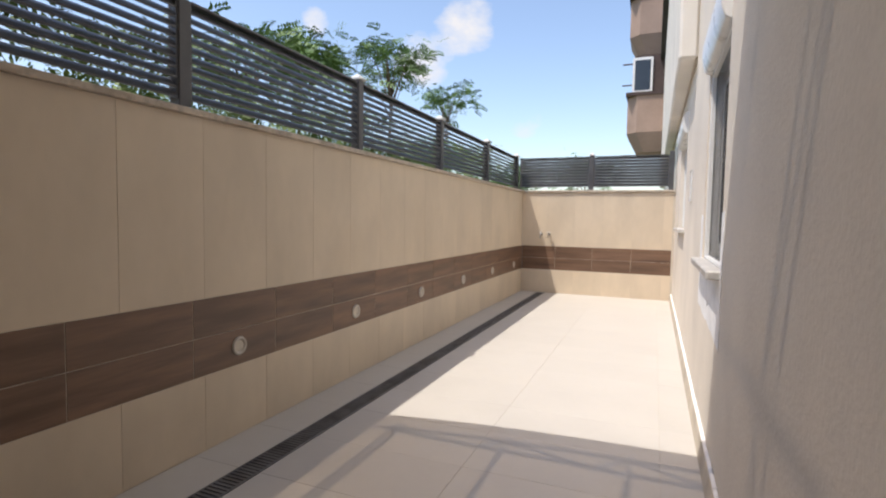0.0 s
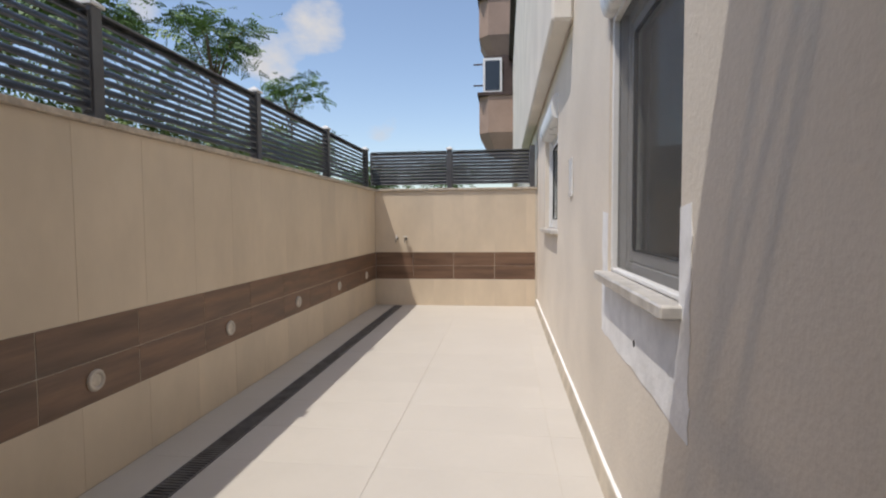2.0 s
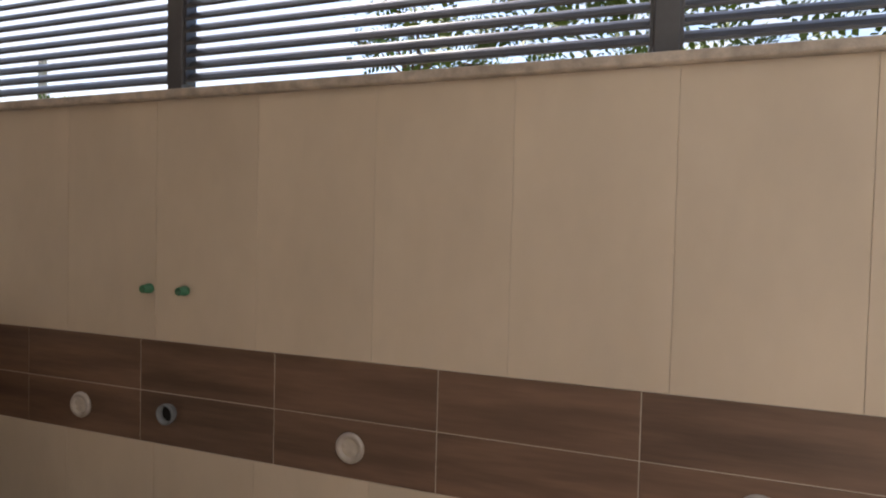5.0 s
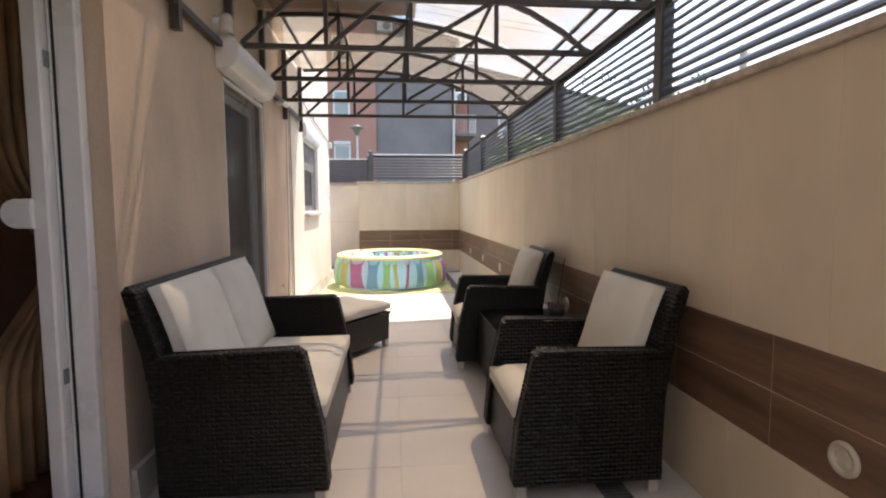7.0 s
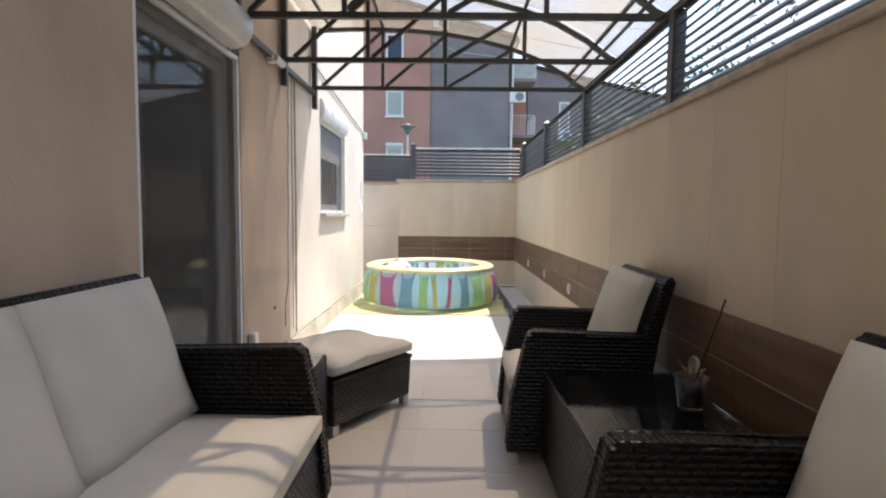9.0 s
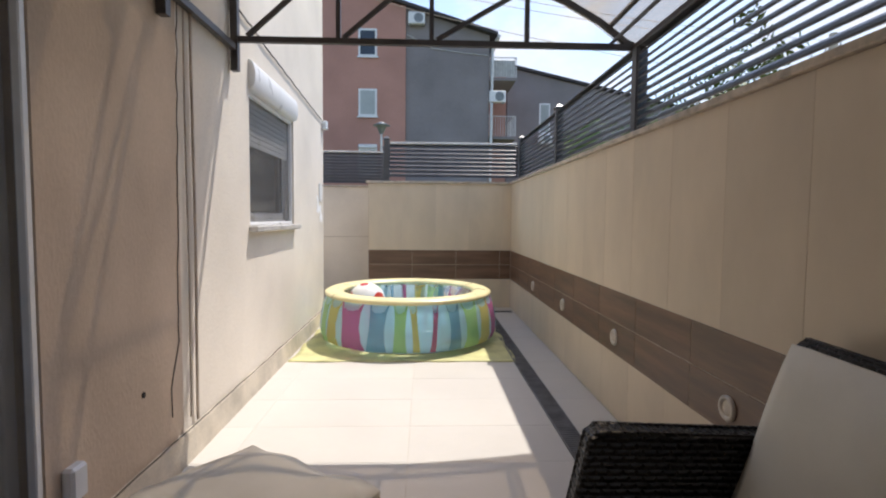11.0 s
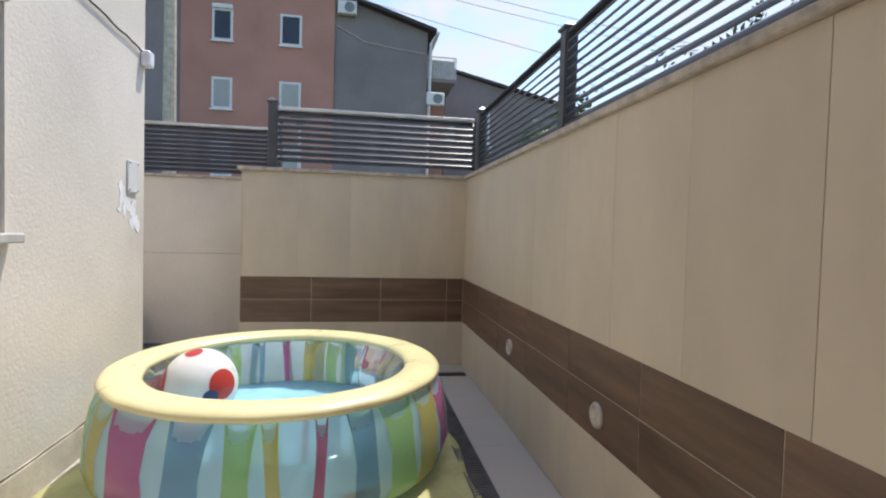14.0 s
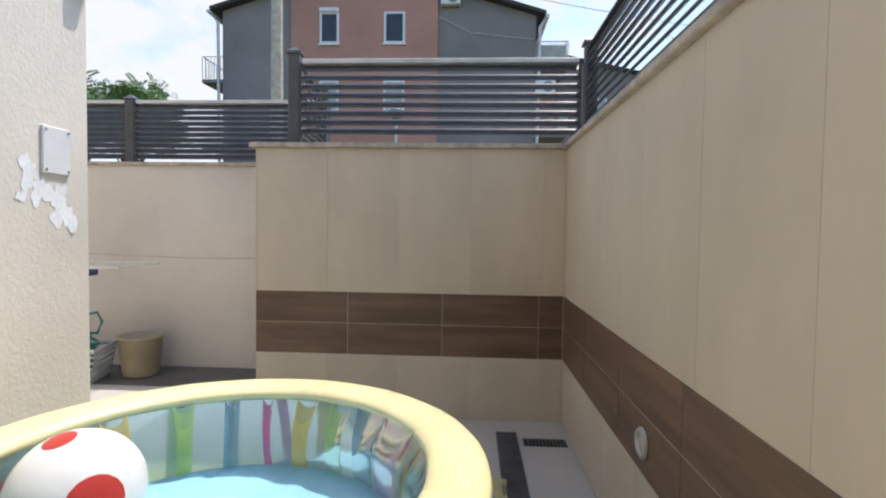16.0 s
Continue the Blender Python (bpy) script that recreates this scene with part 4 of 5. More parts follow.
# ---- drain ----
def drain_channel():
    ob = thing("drain_channel", "long dark slotted drain channel in the floor", "drain", kind="structure")
    y0, y1 = -9.0, 8.35
    ym = (y0 + y1) / 2
    ob.matrix_basis = pose(0.354, ym, 0)
    half = (y1 - y0) / 2
    part("channel", box(-0.06, 0.06, -half, half, -0.005, 0.0015), "dark", ob)
    for e in (-0.06, 0.052):
        part("edge_rail", box(e, e + 0.008, -half, half, 0.0, 0.0075, 0.001), "drain", ob)
    bm = bmesh.new()
    n = int(2 * half / 0.025)
    for i in range(n):
        y = -half + 0.025 * (i + 0.5)
        x0, x1, z0, z1, h = -0.052, 0.052, 0.0016, 0.0065, 0.0075
        v = [bm.verts.new(p) for p in ((x0, y - h, z0), (x1, y - h, z0), (x1, y + h, z0), (x0, y + h, z0), (x0, y - h, z1), (x1, y - h, z1), (x1, y + h, z1), (x0, y + h, z1))]
        for f in ((4, 5, 6, 7), (0, 1, 5, 4), (1, 2, 6, 5), (2, 3, 7, 6), (3, 0, 4, 7)):
            bm.faces.new([v[k] for k in f])
    tagged(part("grating", bm, "drain", ob, "dark slotted grating"), kind="stuff")


drain_channel()
cross = thing("drain_grate", "short dark drain grate in the floor corner", "drain", pose(0.145, -8.87, 0))
part("tray", box(-0.12, 0.12, -0.05, 0.05, -0.004, 0.0015), "dark", cross)
for i in range(12):
    part("bar", box(-0.112 + i * 0.02, -0.102 + i * 0.02, -0.045, 0.045, 0.0016, 0.007), "drain", cross)


# ---- wicker furniture ----
def cushion(x0, x1, y0, y1, z0, z1, r=0.03):
    bm = box(x0, x1, y0, y1, z0, z1)
    bmesh.ops.subdivide_edges(bm, edges=bm.edges[:], cuts=7, use_grid_fill=True)
    c = Vector(((x0 + x1) / 2, (y0 + y1) / 2, (z0 + z1) / 2))
    h = Vector(((x1 - x0) / 2, (y1 - y0) / 2, (z1 - z0) / 2))
    thin = min(range(3), key=lambda i: h[i])
    for v in bm.verts:
        d = v.co - c
        u = [abs(d[i]) / h[i] for i in range(3)]
        w = [u[i] for i in range(3) if i != thin]
        d[thin] *= (1 - 0.55 * max(w) ** 6) * (1.0 + 0.10 * (1 - w[0] ** 2) * (1 - w[1] ** 2))
        d[thin] += 0.006 * noise.noise(v.co * 5.0) * (1 - max(w) ** 4)
        v.co = c + d
    return bm


def wicker_seat(name, label, category, width, m, s=1.0, backs=1, group=""):
    """Wicker armchair or loveseat that faces +x: slanted side panels, leaning back, cushions, metal feet."""
    ob = thing(name, label, category, m, group)
    hw, t = width / 2, 0.075
    P = lambda pts: [(x * s, z * s) for x, z in pts]
    side = P([(0.345, 0.055), (0.325, 0.30), (0.262, 0.585), (0.245, 0.607), (-0.255, 0.592), (-0.255, 0.30), (-0.272, 0.055)])
    for e in (-1, 1):
        bm = prism(side, e * hw, e * (hw - t))
        bmesh.ops.bevel(bm, geom=bm.edges[:], offset=0.012, segments=3, affect="EDGES", profile=0.5)
        arm = part("armrest", bm, "wicker", ob)
        for inset in (0.008, t - 0.008):
            part("braid", tube([(x * s, e * (hw - inset), z * s) for x, z in ((0.338, 0.075), (0.318, 0.30), (0.256, 0.585), (0.238, 0.600), (-0.26, 0.588))], 0.011, 6), "wicker", arm)
    bm = prism(P([(-0.276, 0.055), (-0.21, 0.055), (-0.205, 0.40), (-0.25, 0.60), (-0.315, 0.825), (-0.335, 0.845), (-0.372, 0.838), (-0.308, 0.60), (-0.272, 0.40)]), -hw + 0.002, hw - 0.002)
    bmesh.ops.bevel(bm, geom=bm.edges[:], offset=0.008, segments=2, affect="EDGES", profile=0.5)
    back = part("backrest", bm, "wicker", ob)
    part("braid", tube([(-0.35 * s, -hw + 0.01, 0.841 * s), (-0.35 * s, hw - 0.01, 0.841 * s)], 0.014, 6), "wicker", back)
    bm = prism(P([(0.325, 0.055), (0.312, 0.28), (-0.22, 0.27), (-0.22, 0.055)]), -hw + t + 0.002, hw - t - 0.002)
    part("seat_base", bm, "wicker", ob)
    part("seat_cushion", cushion(-0.21 * s, 0.33 * s, -hw + t + 0.004, hw - t - 0.004, 0.283 * s, 0.40 * s), "cushion", ob, "cream seat cushion", True)
    wd = (2 * hw - 2 * t - 0.01) / backs
    for i in range(backs):
        y0 = -hw + t + 0.005 + wd * i
        bm = cushion(-0.06, 0.06, y0, y0 + wd - 0.004, -0.245 * s, 0.245 * s)
        for v in bm.verts:
            v.co.x -= 0.30 * v.co.z * abs(v.co.z) / s
        bmesh.ops.transform(bm, matrix=pose(-0.205 * s, 0, 0.612 * s, 0, -15), verts=bm.verts)
        part("back_cushion", bm, "cushion", ob, "cream back cushion", True)
    for fx in (0.308, -0.245):
        for e in (-1, 1):
            part("foot", box(fx * s - 0.022, fx * s + 0.022, e * (hw - 0.036) - 0.022, e * (hw - 0.036) + 0.022, 0, 0.058, 0.003), "foot", ob, "brushed metal foot")
    return ob


wicker_seat("armchair", "dark wicker armchair with cream cushions by the tiled wall", "armchair", 0.70, pose(0.445, -1.55, 0.0), 1.045, group="wicker armchairs")
wicker_seat("armchair", "dark wicker armchair with cream cushions beyond the side table", "armchair", 0.68, pose(0.455, -3.29, 0.0, 0, 0, -2), 1.045, group="wicker armchairs")
wicker_seat("loveseat", "dark wicker loveseat with cream cushions against the house wall", "sofa", 1.36, pose(1.937, -1.935, 0.0, 0, 0, 180), 1.085, 2)


def wicker_table(label, m, lx, ly, h):
    ob = thing("side_table", label, "table", m)
    for e in (-1, 1):
        part("side_panel", box(-lx / 2, lx / 2, e * ly / 2 - e * 0.03, e * ly / 2, 0.055, h, 0.006), "wicker", ob)
        part("end_panel", box(e * lx / 2 - e * 0.03, e * lx / 2, -ly / 2 + 0.031, ly / 2 - 0.031, 0.055, h - 0.001, 0.004), "wicker", ob)
    part("top_panel", box(-lx / 2 + 0.031, lx / 2 - 0.031, -ly / 2 + 0.031, ly / 2 - 0.031, h - 0.03, h - 0.003), "wicker", ob)
    part("glass_top", box(-lx / 2 + 0.006, lx / 2 - 0.006, -ly / 2 + 0.006, ly / 2 - 0.006, h + 0.002, h + 0.008, 0.001), "clear_top", ob, "clear glass top")
    for ex in (-1, 1):
        for ey in (-1, 1):
            part("foot", box(ex * (lx / 2 - 0.04) - 0.02, ex * (lx / 2 - 0.04) + 0.02, ey * (ly / 2 - 0.04) - 0.02, ey * (ly / 2 - 0.04) + 0.02, 0, 0.056, 0.003), "foot", ob)
    return ob


wicker_table("dark wicker side table with a glass top between the armchairs", pose(0.375, -2.48, 0), 0.58, 0.93, 0.455)
wicker_table("small dark wicker table with a glass top beside the loveseat", pose(1.94, -2.97, 0), 0.46, 0.40, 0.455)
ott = thing("ottoman", "dark wicker footstool with a loose cream cushion", "footstool", pose(1.756, -3.646, 0, 0, 0, 56))
bm = box(-0.325, 0.325, -0.30, 0.30, 0.055, 0.30)
for v in bm.verts:
    if v.co.z < 0.1:
        v.co.x *= 0.97
        v.co.y *= 0.97
bmesh.ops.bevel(bm, geom=bm.edges[:], offset=0.01, segments=2, affect="EDGES", profile=0.5)
part("base", bm, "wicker", ott)
part("braid", tube([(0.322, -0.297, 0.296), (0.322, 0.297, 0.296), (-0.322, 0.297, 0.296), (-0.322, -0.297, 0.296), (0.322, -0.297, 0.296)], 0.012, 6), "wicker", ott)
bm = cushion(-0.325, 0.325, -0.305, 0.305, 0.302, 0.405)
for v in bm.verts:
    v.co.z += 0.030 * noise.noise(v.co * 6.0 + Vector((3, 1, 0))) * (1 if v.co.z > 0.34 else 0)
part("cushion", bm, "cushion", ott, "wrinkled cream cushion", True)
for ex in (-1, 1):
    for ey in (-1, 1):
        part("foot", box(ex * 0.29 - 0.022, ex * 0.29 + 0.022, ey * 0.265 - 0.022, ey * 0.265 + 0.022, 0, 0.058, 0.003), "foot", ott)
pot = thing("flower_pot", "clear plastic cup with dry stems and a thin stick", "plant pot", pose(0.205, -2.51, 0.4635))
part("cup", lathe([(0.0, 0.002), (0.045, 0.002), (0.058, 0.11), (0.062, 0.112), (0.060, 0.116), (0.055, 0.11), (0.042, 0.006), (0.0, 0.006)], 24), "cup", pot, smooth=True)
part("soil", lathe([(0.0, 0.085), (0.05, 0.08), (0.043, 0.01), (0.0, 0.01)], 20), "soil", pot)
part("stick", tube([(0.0, 0.0, 0.05), (0.05, 0.30, 0.45)], 0.0035, 6), "dkbrown", pot)
rng = random.Random(4)
for i in range(7):
    a = rng.uniform(0, 6.28)
    part("dry_stem", tube([(0, 0, 0.08), (0.02 * math.cos(a), 0.02 * math.sin(a), 0.13), (0.05 * math.cos(a + 0.5), 0.05 * math.sin(a + 0.5), 0.14 + 0.05 * rng.random())], [0.003, 0.005, 0.002], 5), "soil", pot)

# ---- paddling pool ----
tarp_bm = bmesh.new()
nx, ny = 40, 40
grid = [[tarp_bm.verts.new((0.385 + 1.94 * i / nx + 0.012 * math.sin(j * 0.5), -8.42 + 1.92 * j / ny + 0.01 * math.sin(i * 0.6), 0.006 + 0.012 * max(0, noise.noise(Vector((i * 0.28, j * 0.28, 0)))))) for j in range(ny + 1)] for i in range(nx + 1)]
for i in range(nx):
    for j in range(ny):
        tarp_bm.faces.new((grid[i][j], grid[i + 1][j], grid[i + 1][j + 1], grid[i][j + 1]))
edge = [e for e in tarp_bm.edges if len(e.link_faces) == 1]
for v in [g for g in bmesh.ops.extrude_edge_only(tarp_bm, edges=edge)["geom"] if isinstance(g, bmesh.types.BMVert)]:
    v.co.z = 0.001
solid("tarpaulin", tarp_bm, "tarp", "crumpled lime green groundsheet under the paddling pool", "groundsheet", smooth=True)
POOL_OUT = [(0.77, 0.018), (0.838, 0.045), (0.862, 0.12), (0.856, 0.25), (0.832, 0.37), (0.795, 0.455)]
POOL_IN = [(0.64, 0.462), (0.585, 0.36), (0.575, 0.26), (0.60, 0.15), (0.66, 0.075)]
pool = thing("paddling_pool", "round inflatable paddling pool with a yellow rim and coloured stripes", "paddling pool", pose(1.345, -7.44, 0.012) @ Matrix.Diagonal((1.03, 1.03, 1.0, 1.0)))


def ripple(bm, seed, amount):
    for v in bm.verts:
        a = math.atan2(v.co.y, v.co.x)
        k = 1 + amount * (math.sin(a * 17 + seed) * 0.5 + noise.noise(Vector((math.cos(a) * 4, math.sin(a) * 4, v.co.z * 6 + seed))))
        v.co.x *= k
        v.co.y *= k
    return bm


part("outer_wall", ripple(lathe(POOL_OUT, 96), 1, 0.008), "vinyl", pool, "pale blue clear vinyl wall", True)
part("inner_wall", ripple(lathe(POOL_IN, 96), 2, 0.010), "film", pool, "clear vinyl inner wall", True)
rim = [(0.725 + 0.092 * math.cos(a), 0.470 + 0.036 * math.sin(a)) for a in [2 * math.pi * i / 16 for i in range(17)]]
part("rim", ripple(lathe(rim, 96), 0.5, 0.004), "rim", pool, "puffy yellow rim", True)
part("pool_floor", lathe([(0.0, 0.15), (0.3, 0.145), (0.5, 0.155), (0.585, 0.20), (0.62, 0.14), (0.71, 0.02)], 72), "water", pool, "blue pool floor", True)
BANDS = [(27, 4, 7), (39, 5, 0), (56, 6.5, 1), (73.5, 4.5, 2), (87, 3, 3), (95.5, 1.6, 4), (107, 1.3, 5), (120, 3.2, 6), (133, 5, 7), (147, 5, 0), (161, 6, 1),
         (180, 5, 2), (205, 5, 0), (218, 6, 1), (232, 5, 2), (247, 3.5, 7), (262, 3, 4), (275, 1.4, 1), (290, 1.4, 6), (305, 2.5, 3), (325, 3, 4), (342, 4, 0)]
for i, (deg, wide, tone) in enumerate(BANDS):
    key = STRIPES[tone][0]
    a, half = math.radians(deg), math.radians(wide)
    skew = 0.02 * math.sin(i * 2.3)
    for prof, off, sd in ((POOL_OUT[1:], 0.004, 1), (POOL_IN[:4], -0.004, 2)):
        bm = bmesh.new()
        rows = []
        for j in range(6):
            u = -1 + 2 * j / 5
            rows.append([])
            for r, z in prof:
                f = (z - 0.25) / 0.2
                aa = a + u * half * (1 + 0.35 * f * f) + skew * f
                zz = z - (0.035 * (1 - u * u) if z > 0.42 else 0)
                rows[-1].append(bm.verts.new(((r + off) * math.cos(aa), (r + off) * math.sin(aa), zz)))
        for j in range(5):
            for k in range(len(prof) - 1):
                bm.faces.new((rows[j][k], rows[j + 1][k], rows[j + 1][k + 1], rows[j][k + 1]))
        part("stripe", ripple(bm, sd, 0.008), key, pool, key.replace("_", " ") + " vinyl stripe", True)
bm = lathe([(0.847, 0.11), (0.853, 0.15)], 6, a0=math.radians(112), a1=math.radians(126))
part("warning_label", bm, "ball", pool, "white printed label")
bm = lathe([(0.850, 0.122), (0.855, 0.14)], 4, a0=math.radians(114), a1=math.radians(120))
part("warning_label", bm, "red", pool, "red bar of the printed label")
ball = thing("beach_ball", "white inflatable beach ball with red patches floating in the pool", "ball", pose(1.775, -7.49, 0.362))
part("skin", lathe([(0.19 * math.sin(a), -0.19 * math.cos(a)) for a in [math.pi * i / 20 for i in range(21)]], 36), "ball", ball, smooth=True)
for tx, tz, mt, sz in ((80, -128, "red", 0.42), (80, 108, "red", 0.45), (96, -150, "navy", 0.2), (14, 150, "red", 0.24), (62, 95, "navy", 0.2)):
    bm = lathe([(0.1915 * math.sin(a), 0.1915 * math.cos(a)) for a in [sz * i / 6 for i in range(7)]], 18)
    bmesh.ops.transform(bm, matrix=pose(0, 0, 0, tx, 0, tz), verts=bm.verts)
    part("patch", bm, mt, ball, "%s patch" % mt, True)

# ---- round the corner ----
bucket = thing("waste_bin", "beige plastic waste bin with a rolled rim", "bin", pose(3.19, -9.93, 0))
part("body", lathe([(0.0, 0.002), (0.125, 0.002), (0.132, 0.02), (0.158, 0.30), (0.168, 0.302), (0.168, 0.318), (0.153, 0.315), (0.126, 0.02), (0.0, 0.016)], 32), "bucket", bucket, smooth=True)
basket = thing("laundry_basket", "grey slotted plastic laundry basket holding a coiled hose", "basket", pose(3.62, -9.72, 0, 0, 0, 12))
part("base", box(-0.22, 0.22, -0.15, 0.15, 0.003, 0.015, 0.004), "basket", basket)
for k in range(6):
    z, g = 0.03 + k * 0.045, 1 + 0.035 * k
    part("band", tube([(0.22 * g, 0.15 * g, z), (-0.22 * g, 0.15 * g, z), (-0.22 * g, -0.15 * g, z), (0.22 * g, -0.15 * g, z), (0.22 * g, 0.15 * g, z)], 0.010 if k < 5 else 0.016, 6), "basket", basket)
for k in range(30):
    f = k / 30 * 4
    sx, sy = ((1 - 2 * (f % 1), 1), (-1, 1 - 2 * (f % 1)), (-1 + 2 * (f % 1), -1), (1, -1 + 2 * (f % 1)))[int(f)]
    part("rib", tube([(0.22 * sx, 0.15 * sy, 0.015), (0.258 * sx, 0.176 * sy, 0.255)], 0.006, 5), "basket", basket)
pts = []
for k in range(150):
    a = k * 0.28
    pts.append(((0.17 + 0.03 * math.sin(k * 0.37)) * math.cos(a), (0.11 + 0.02 * math.cos(k * 0.5)) * math.sin(a), 0.05 + 0.0019 * k + 0.012 * math.sin(k * 0.9)))
pts += [(-0.20, 0.0, 0.36), (-0.235, 0.0, 0.45), (-0.20, 0.0, 0.52), (-0.10, 0.02, 0.50), (0.0, 0.03, 0.38)]
solid("garden_hose", tube(pts, 0.011, 7), "hose", "coiled teal garden hose heaped in the basket", "hose", m=pose(3.62, -9.72, 0, 0, 0, 12), smooth=True)
rack = thing("drying_rack", "folding wire drying rack with a navy bracket", "drying rack", pose(3.80, -9.52, 0, 0, 0, 4))
for e in (-1, 1):
    part("rail", tube([(-0.85, e * 0.25, 0.90), (0.55, e * 0.25, 0.90)], 0.011, 6), "foot", rack)
    part("leg", tube([(-0.35, e * 0.25, 0.0), (0.35, e * 0.25, 0.89)], 0.009, 6), "foot", rack)
    part("leg", tube([(0.35, e * 0.25, 0.0), (-0.35, e * 0.25, 0.89)], 0.009, 6), "foot", rack)
for i in range(15):
    x = -0.85 + 0.1 * i
    part("wire", tube([(x, -0.25, 0.905), (x, 0.25, 0.905)], 0.006, 5), "foot", rack)
part("bracket", box(-0.42, -0.30, -0.2, 0.2, 0.81, 0.885, 0.01), "navy", rack, "navy plastic bracket")
solid("washing_line", tube([(1.93, -10.15, 0.93), (2.9, -10.13, 0.925), (3.9, -10.15, 0.95)], 0.003, 5), "wire", "thin washing line along the back wall", "line")


# ---- buildings in the distance ----
def far_window(ob, x0, x1, y, z0, z1, blind=False, lintel=False):
    w = part("window", box(x0, x1, y - 0.02, y + 0.03, z0, z1, 0.01), "pvc", ob, "white-framed window")
    part("pane", box(x0 + 0.1, x1 - 0.1, y + 0.031, y + 0.036, z0 + 0.1, z1 - 0.1), "far_blind" if blind else "far_glass", w)
    part("sill", box(x0 - 0.06, x1 + 0.06, y + 0.031, y + 0.10, z0 - 0.07, z0 - 0.001), "pvc", w)
    if lintel:
        part("shutter_box", box(x0, x1, y + 0.031, y + 0.12, z1 - 0.02, z1 + 0.18, 0.03), "pvc", w)


def air_conditioner(ob, x, y, z):
    u = part("air_conditioner", box(x - 0.42, x + 0.42, y + 0.05, y + 0.35, z, z + 0.58, 0.03), "pvc", ob, "white outdoor air-conditioning unit")
    bm = lathe([(0.23, 0.0), (0.21, 0.012), (0.07, 0.006), (0.0, 0.01)], 24)
    bmesh.ops.transform(bm, matrix=pose(x - 0.1, y + 0.351, z + 0.29, -90), verts=bm.verts)
    part("fan_grille", bm, "grey_pipe", u)
    for e in (-0.3, 0.3):
        part("bracket", box(x + e - 0.02, x + e + 0.02, y + 0.01, y + 0.38, z - 0.05, z - 0.002), "grey_pipe", u)


def rail_balcony(ob, x0, x1, y0, y1, z, screen=False):
    b = part("balcony", box(x0, x1, y0, y1, z - 0.16, z, 0.01), "slate", ob)
    n = max(4, int(abs(x1 - x0) / 0.13))
    for k in range(n + 1):
        x = x0 + (x1 - x0) * k / n
        part("baluster", tube([(x, y1 - 0.03, z), (x, y1 - 0.03, z + 1.02)], 0.014, 5), "cap", b)
    for k in range(9):
        y = y0 + (y1 - y0) * k / 8
        for x in (x0 + 0.03, x1 - 0.03):
            part("baluster", tube([(x, y, z), (x, y, z + 1.02)], 0.014, 5), "cap", b)
    part("rail", tube([(x0 + 0.03, y0, z + 1.03), (x0 + 0.03, y1 - 0.03, z + 1.03), (x1 - 0.03, y1 - 0.03, z + 1.03), (x1 - 0.03, y0, z + 1.03)], 0.025, 6), "cap", b)
    if screen:
        part("reed_screen", box(x0 + 0.06, x1 - 0.06, y1 - 0.10, y1 - 0.06, z + 0.05, z + 0.9, 0.01), "basket", b, "grey reed privacy screen")


FY = -28.6
block = thing("apartment_building", "pink-brown and slate grey apartment building", "building", pose(0, 0, 1.6))
G = 1.6
part("wall", box(2.165, 8.64, FY - 9, FY, 0, 10.2), "pink", block, "pink-brown rendered wall")
for x0, x1 in ((-2.08, 2.16), (8.645, 11.8)):
    part("wall", prism([(x0, 0), (x1, 0), (x1, 12.70 - 0.30 * abs(x1 - 5.4) - G), (x0, 12.70 - 0.30 * abs(x0 - 5.4) - G)], FY - 9, FY - 0.15), "slate", block, "slate grey rendered wall")
part("gable", prism([(2.165, 10.201), (8.64, 10.201), (8.64, 11.72 - G), (5.4, 12.7 - G), (2.165, 11.72 - G)], FY - 9, FY - 0.002), "pink", block)
for sgn in (-1, 1):
    xe = 12.2 if sgn > 0 else -2.45
    part("roof", prism([(5.4, 12.72 - G), (5.4, 12.88 - G), (xe, 12.88 - 0.30 * abs(xe - 5.4) - G), (xe, 12.72 - 0.30 * abs(xe - 5.4) - G)], FY - 9.2, FY + 0.25), "roof", block, "dark roof edge")
    ze = 12.66 - 0.30 * abs(xe - 5.4) - G
    part("gutter", tube([(xe + 0.05 * sgn, FY + 0.25, ze), (xe + 0.05 * sgn, FY - 9, ze)], 0.09, 8), "cap", block)
    xp = 11.85 if sgn > 0 else -2.12
    part("downpipe", tube([(xe, FY + 0.05, ze - 0.05), (xp + 0.1 * sgn, FY - 0.02, ze - 0.4), (xp + 0.05 * sgn, FY - 0.06, 0.0)], 0.07, 8), "cap", block, "pale downpipe")
for zr in (9.25, 6.30, 3.35):
    far_window(block, 3.59, 4.52, FY, zr - G, zr + 1.37 - G, blind=zr < 9, lintel=zr < 4)
    far_window(block, 6.50, 7.36, FY, zr - G, zr + 1.37 - G, blind=zr < 9, lintel=zr > 9 or zr < 4)
air_conditioner(block, 1.62, FY - 0.15, 10.85 - G)
for z in (8.5, 5.5):
    rail_balcony(block, -3.55, -2.1, FY - 3.2, FY - 0.6, z - G, z > 8)
    rail_balcony(block, 11.85, 13.0, FY - 3.2, FY - 0.6, z - 0.6 - G, False)
air_conditioner(block, -2.5, FY - 0.3, 7.1 - G)
part("cable", tube([(2.1, FY - 0.12, 10.4 - G), (0.8, FY - 0.12, 9.75 - G), (-0.8, FY - 0.12, 9.55 - G), (-2.0, FY - 0.12, 9.45 - G)], 0.02, 5), "cap", block)
part("wall", box(-3.45, -2.09, FY - 9, FY - 3.3, 0, 8.3), "pink", block, "brown wall behind the balconies")
part("door", box(-2.45, -2.09, FY - 2.8, FY - 1.6, 5.2 - G, 7.2 - G), "pink", block)

